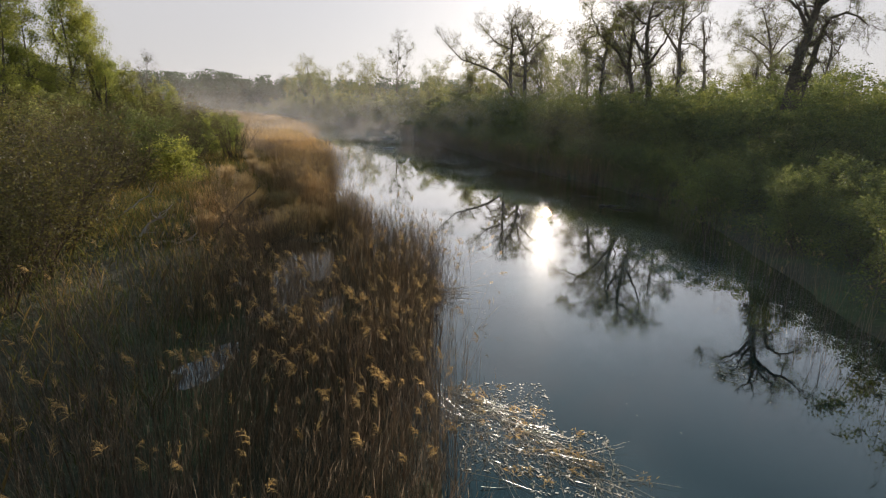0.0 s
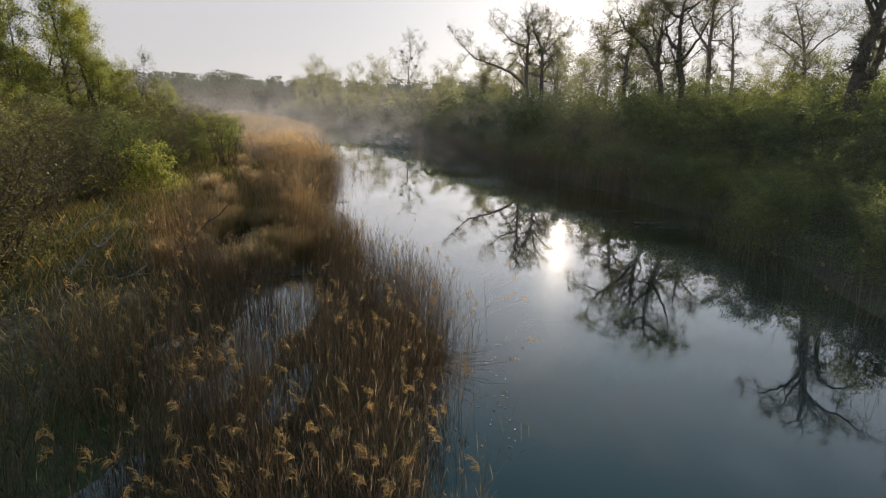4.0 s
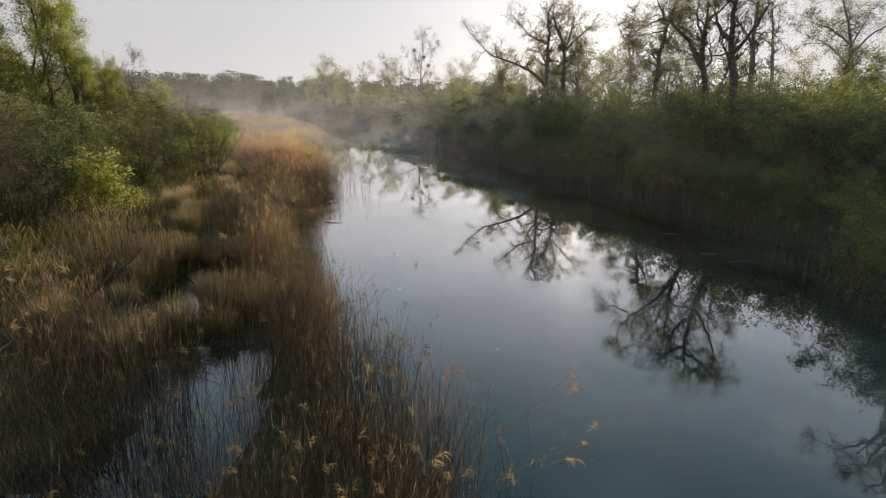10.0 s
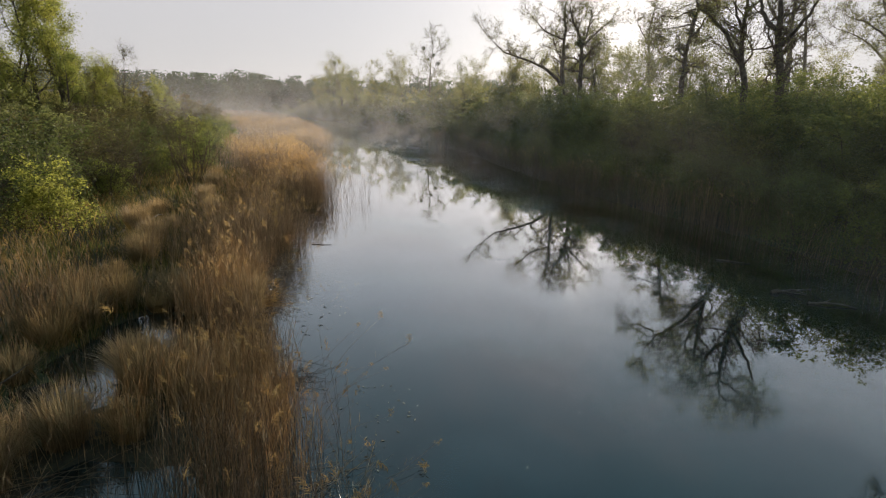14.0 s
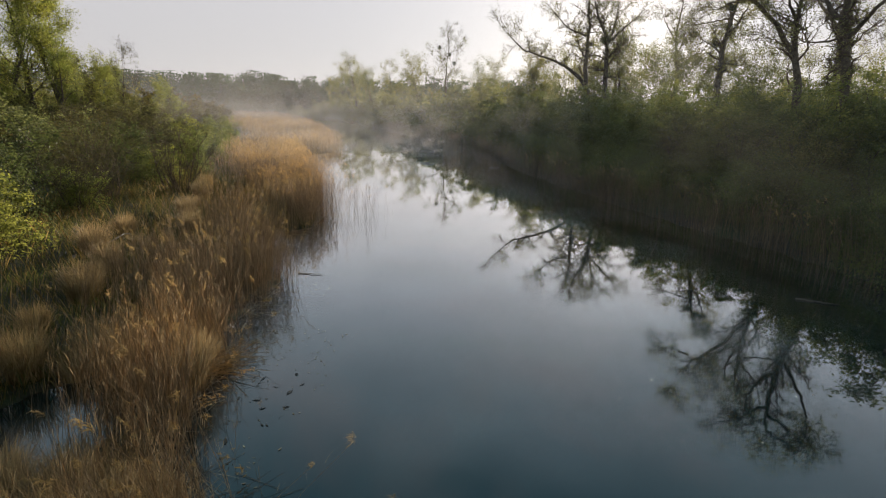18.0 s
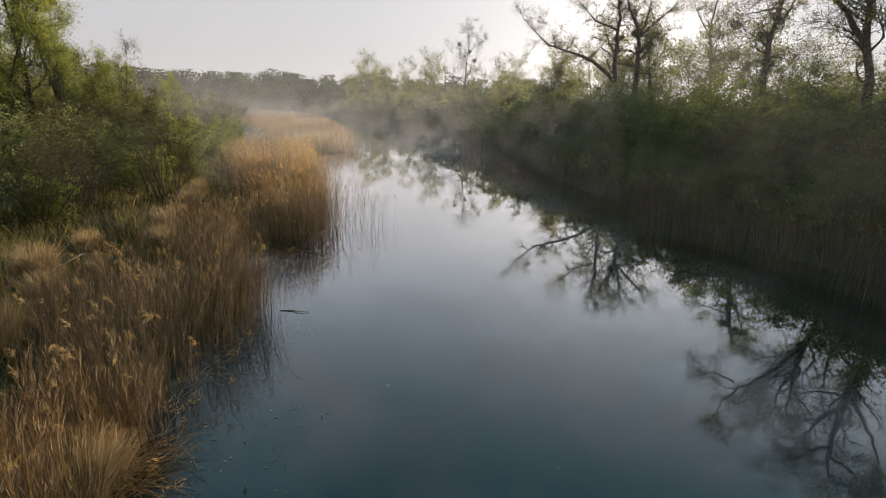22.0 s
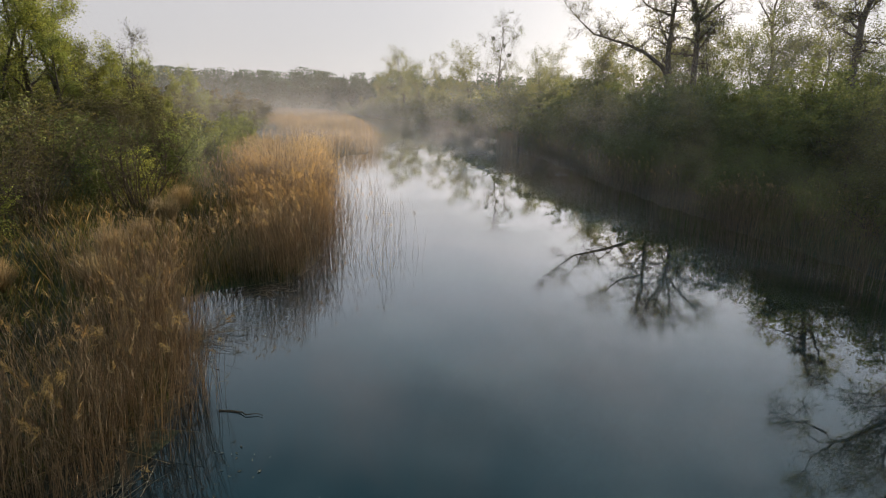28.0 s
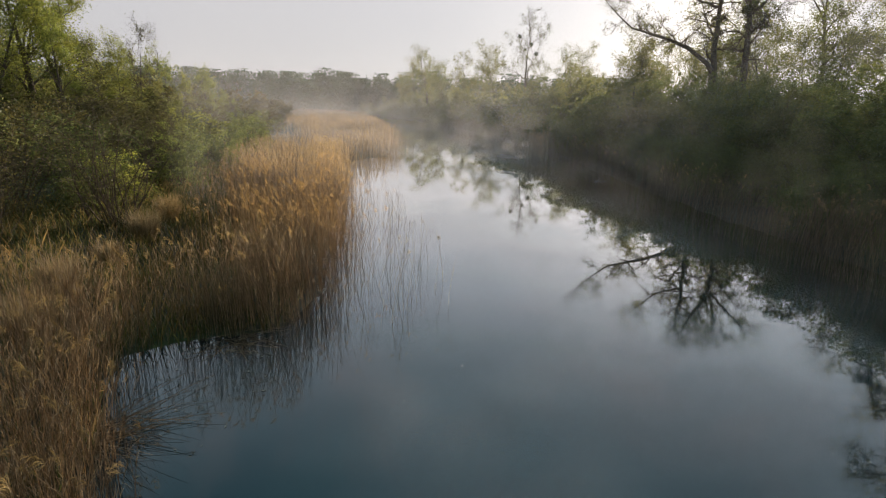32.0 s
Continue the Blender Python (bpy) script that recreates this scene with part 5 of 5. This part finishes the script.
# ---- dead wood, fallen reeds, things adrift ----
def dead_branch(name, label, line, r, mat, seed, side=5, reach=0.8):
    """A bent dead stem with its side branches."""
    rng = np.random.default_rng(seed)
    line = np.array(line, float)
    t = np.linspace(0, 1, 9)
    k = np.linspace(0, 1, len(line))
    pts = np.stack([np.interp(t, k, line[:, i]) for i in range(3)], -1)
    pts[1:-1] += rng.normal(size=(7, 3)) * 0.03 * np.linalg.norm(pts[-1] - pts[0]) * np.array([1, 1, 0.4])
    origin = pts[0].copy()
    root = tagged(new(name), label, "dead wood")
    root.location = origin
    s = Soup()
    tube(s, pts - origin, np.linspace(r, r * 0.3, 9), 7)
    part("stem", s.mesh("stem", mat, True), root)
    for _ in range(side):
        i = rng.integers(2, 9)
        d = pts[i] - pts[i - 1]
        d = d / np.linalg.norm(d) + rng.normal(size=3) * np.array([0.7, 0.7, 0.35])
        p, _ = wander(rng, pts[i] - origin, d, reach * rng.uniform(0.5, 1.2), 4, 0.25, 0.03)
        p[:, 2] = np.maximum(p[:, 2], 0.02 - origin[2])
        b = Soup()
        tube(b, p, np.linspace(r * 0.45, r * 0.1, 5), 5)
        part("side_branch", b.mesh("side_branch", mat, True), root)
    return root


dead_branch("leaning_stem", "dark dead stem leaning out of the reeds", [(-10.4, 23.0, 0.0), (-9.4, 23.8, 1.3), (-8.3, 24.5, 2.5)], 0.06, BARK, 71, 5, 0.7)
dead_branch("leaning_stem", "dark thin dead stem propped among the reeds", [(-9.4, 22.9, 0.0), (-8.0, 24.2, 1.6)], 0.04, BARK, 72, 3, 0.5)
dead_branch("fallen_branch", "bleached grey fallen branch with bare side twigs", [(-12.4, 20.7, 0.2), (-12.6, 22.2, 0.8), (-11.8, 23.2, 1.6)], 0.07, BARK_PALE, 73, 10, 0.9)
dead_branch("fallen_branch", "grey dead trunk lying over the marsh edge", [(-12.6, 20.9, 0.35), (-11.5, 21.6, 0.45), (-10.4, 22.2, 0.45)], 0.09, BARK_PALE, 74, 8, 0.8)
dead_branch("fallen_branch", "pale dead limb resting among the bushes", [(-15.9, 24.9, 0.3), (-15.3, 26.6, 1.0), (-15.2, 28.0, 1.4)], 0.05, BARK_PALE, 75, 6, 0.8)
dead_branch("fallen_branch", "pale dry log lying in the marsh grass", [(-16.2, 38.8, 0.30), (-16.1, 40.4, 0.42), (-16.3, 42.2, 0.55)], 0.07, BARK_PALE, 76, 3, 0.6)
dead_branch("floating_log", "bare grey branch floating by the shaded bank", [(10.2, 35.6, 0.03), (11.0, 35.8, 0.05), (11.9, 36.2, 0.02)], 0.07, BARK, 77, 3, 0.7)
dead_branch("floating_log", "thin bare branch floating by the shaded bank", [(10.9, 34.6, 0.02), (11.6, 34.5, 0.05), (12.3, 34.3, 0.02)], 0.05, BARK, 78, 3, 0.5)
dead_branch("floating_log", "short grey branch adrift near the thicket", [(10.0, 39.9, 0.01), (11.0, 39.5, 0.03)], 0.05, BARK, 79, 2, 0.4)
dead_branch("floating_stick", "pale stick adrift on open water", [(-1.3, 78.7, 0.02), (-0.3, 79.1, 0.04)], 0.06, BARK_PALE, 80, 1, 0.4)
dead_branch("floating_stick", "thin dark stick drifting beside the reeds", [(-7.7, 39.7, 0.01), (-6.8, 39.7, 0.03)], 0.02, TWIG, 81, 0)


def fallen_reeds(seed, x, y, count, reach, label, low=0.1, high=0.6, mat=REED_STALK):
    """Broken reeds that lie and lean out from the foot of a clump."""
    rng = np.random.default_rng(seed)
    root = tagged(new("fallen_reeds"), label, "reeds", kind="stuff")
    root.location = (x, y, 0.0)
    s = Soup()
    for _ in range(count):
        a = rng.uniform(-2.4, 1.2)
        st = np.array([rng.normal(0, 0.25), rng.normal(0, 0.35), 0.02])
        p, _ = wander(rng, st, (np.cos(a), np.sin(a), rng.uniform(low, high)), reach * rng.uniform(0.4, 1.1), 4, 0.06, -0.06)
        p[:, 2] = np.maximum(p[:, 2], 0.012)
        tube(s, p, np.linspace(0.007, 0.003, 5), 3)
    part("stalks", s.mesh("stalks", mat), root)


fallen_reeds(91, -7.1, 32.0, 170, 1.3, "pale golden broken reeds fanned over the water edge", mat=STRAW)
fallen_reeds(92, -4.5, 27.4, 70, 0.9, "dark broken reeds heaped on a spit in open water", 0.05, 0.35, REED_DARK)
fallen_reeds(93, -10.3, 42.2, 90, 1.6, "grey broken reeds fallen into the inlet")
fallen_reeds(94, -10.4, 46.2, 60, 1.1, "flattened reeds along the foot of the bed", 0.02, 0.2)
fallen_reeds(95, -0.6, 17.4, 90, 1.5, "broken reeds lying on the water below the clump", 0.05, 0.5)
fallen_reeds(99, -6.9, 27.6, 260, 1.5, "golden heap of bent straw at the pool's edge", 0.5, 2.2, STRAW)
fallen_reeds(100, -6.2, 26.9, 150, 1.3, "golden heap of bent straw at the pool's edge", 0.3, 1.6, STRAW)
fallen_reeds(103, -9.4, 38.4, 40, 2.2, "long pale broken stalks leaning from the bank", 0.1, 0.6, STRAW)
fallen_reeds(98, -6.9, 23.4, 40, 1.8, "long broken reeds arching over a pool", 0.1, 0.5)


def reed_mat(seed, ends, width, count, label):
    """Broken reeds matted together afloat along a line, some with their plumes."""
    rng = np.random.default_rng(seed)
    a, b = np.array(ends, float)
    root = tagged(new("reed_mat"), label, "reeds", kind="stuff")
    root.location = (*a, 0.0)
    along = (b - a) / np.linalg.norm(b - a)
    across = np.array([-along[1], along[0]])
    s, tuft = Soup(), Soup()
    for _ in range(count):
        t = rng.random()
        q = (b - a) * t + across * rng.normal(0, width * (0.35 + 0.5 * t))
        w = np.arctan2(along[1], along[0]) + rng.normal(0, 0.6) + (3.14 if rng.random() < 0.4 else 0)
        p, _ = wander(rng, (q[0], q[1], rng.uniform(0.01, 0.05)), (np.cos(w), np.sin(w), rng.uniform(-0.04, 0.16)), rng.uniform(0.3, 1.1), 4, 0.07, -0.02)
        p[:, 2] = np.maximum(p[:, 2], 0.01)
        tube(s, p, np.linspace(0.005, 0.0025, 5), 3)
        if rng.random() < 0.12:
            c = p[-1] + rng.normal(size=(16, 3)) * np.array([0.07, 0.07, 0.03]) + np.array([0, 0, 0.05])
            tuft.add(*leaves(rng, c, 0.05, 0.5, 0.22))
    part("stalks", s.mesh("stalks", WET_STRAW), root)
    part("plumes", tuft.mesh("plumes", REED_PLUME), root, "soaked golden seed plumes")


reed_mat(96, [(0.66, 10.9), (3.2, 7.7)], 0.3, 210, "pale matted broken reeds floating off the bank")
reed_mat(97, [(-0.2, 11.2), (1.6, 8.2)], 0.35, 110, "loose broken reeds afloat at the foot of the bed")
reed_mat(98, [(-3.0, 23.0), (-2.2, 24.6)], 0.4, 60, "loose broken reeds afloat beside the clump")
reed_mat(99, [(-6.6, 29.2), (-7.0, 33.2)], 0.35, 150, "broken wet reeds afloat along the foot of the bed")
reed_mat(100, [(-7.6, 34.0), (-8.0, 37.6)], 0.35, 110, "broken wet reeds afloat along the foot of the bed")
reed_mat(105, [(-4.8, 27.0), (-5.6, 28.6)], 0.4, 90, "pale broken reeds afloat around a spit")


def tussock_parts(seed, count, radius, height):
    """Fine blades fanning from one foot and arching over."""
    rng = np.random.default_rng(seed)
    a, q = rng.uniform(0, 6.28, count), radius * 0.45 * rng.random(count) ** 0.5
    base = np.stack([np.cos(a) * q, np.sin(a) * q, np.full(count, -0.05)], -1)
    h = height * rng.uniform(0.55, 1.15, count)
    b = a + rng.normal(0, 0.7, count)
    lean = radius * rng.uniform(0.1, 1.0, count)
    out = np.stack([np.cos(b) * lean, np.sin(b) * lean, 0 * b], -1)
    side = np.stack([-np.sin(b), np.cos(b), 0 * b], -1) * 0.005
    rows = [base + out * t ** 2 + np.array([0, 0, 1]) * (h * (1.25 * t - 0.35 * t * t * lean / radius))[:, None] for t in (0, 0.4, 0.75, 1.0)]
    v = np.stack([rows[0] - side, rows[0] + side, rows[1] - side, rows[1] + side, rows[2] - side * 0.8, rows[2] + side * 0.8, rows[3]], 1).reshape(-1, 3)
    o = np.arange(count)[:, None] * 7
    quads = np.concatenate([o + np.array([0, 1, 3, 2]), o + np.array([2, 3, 5, 4])])
    return mesh_of("blade_fan", v, [quads, o + np.array([4, 5, 6])], STRAW)


def tussocks():
    rng = np.random.default_rng(171)
    kinds = []
    for seed, count, radius, height in ((172, 900, 0.75, 1.0), (173, 700, 0.6, 0.85), (174, 1100, 0.9, 1.15)):
        root = tagged(new("straw_tussock"), "golden dry grass tussock between the reed pools", "grass", "straw tussocks")
        part("blade_fan", tussock_parts(seed, count, radius, height), root)
        kinds.append([root, False])
    spots = [(-6.5, 26.9), (-5.7, 27.2), (-7.4, 26.7), (-6.1, 26.2), (-6.9, 27.7), (-5.2, 26.6), (-8.0, 27.2), (-7.2, 31.9), (-7.1, 31.1), (-8.2, 33.6), (-10.3, 26.6), (-10.9, 28.4), (-9.9, 32.2), (-8.3, 24.2), (-11.6, 30.4), (-10.8, 24.3), (-12.3, 33.0), (-13.0, 35.6), (-14.2, 38.4), (-15.2, 41.6), (-14.8, 44.8), (-16.4, 47.2), (-17.5, 49.9), (-16.0, 40.0), (-17.2, 43.6), (-13.7, 36.9), (-18.6, 52.8), (-19.8, 55.6), (-9.8, 31.2), (-8.7, 31.3), (-10.7, 30.9), (-7.9, 30.9), (-10.9, 29.6), (-7.6, 24.6), (-6.6, 24.9), (-8.0, 23.2)]
    for i, (x, y) in enumerate(spots):
        kind = kinds[i % 3]
        m = pose(x, y, max(float(ground_z(x, y)), 0.0), 0, 0, rng.uniform(0, 360)) @ Matrix.Diagonal((1, 1, rng.uniform(0.8, 1.1), 1))
        if kind[1]:
            copy_thing(kind[0], m)
        else:
            kind[0].matrix_basis, kind[1] = m, True


tussocks()


def drift(name, label, seed, boxes, size, mat):
    """Flecks of leaf and husk afloat."""
    rng = np.random.default_rng(seed)
    c = []
    for x0, x1, y0, y1, k in boxes:
        p = np.stack([rng.uniform(x0, x1, k), rng.uniform(y0, y1, k), np.full(k, 0.006)], -1)
        c.append(p)
    c = np.concatenate(c)
    d, _, _ = bank(c[:, 0], c[:, 1])
    c = c[d > -0.3]
    v, f = leaves(rng, c, size, 0.05, 0.45)
    v[:, 2] = 0.006 + 0.012 * rng.random(len(v))
    tagged(new(name, mesh_of(name, v, f, mat)), label, "litter", kind="stuff")


drift("floating_litter", "pale dead leaves and husks afloat on the water", 101, [(0.4, 2.4, 8.2, 11.5, 900), (1.6, 3.3, 6.8, 9.6, 800), (6.6, 7.6, 11.8, 12.8, 60), (-0.5, 1.4, 14, 19, 120), (-4.4, -1.4, 21.5, 27.5, 200), (-6.8, -4.2, 28, 35, 160), (-11.5, -8.5, 41, 46, 60), (-8, -6, 33, 39, 60)], 0.04, LITTER)
drift("floating_specks", "scattered tiny pale specks on still water", 102, [(0, 14, 4, 40, 90), (-8, 10, 30, 60, 70)], 0.022, LITTER)
DARK_LEAF = plant_material("wet_dark_leaf", (0.012, 0.012, 0.010), (0.035, 0.034, 0.026), 0.05, 0.3)
drift("floating_leaves", "dark wet leaves adrift beside the reed clump", 104, [(-6.0, -4.4, 29.2, 32.2, 16), (-5.6, -4.2, 26.2, 28.6, 10)], 0.085, DARK_LEAF)
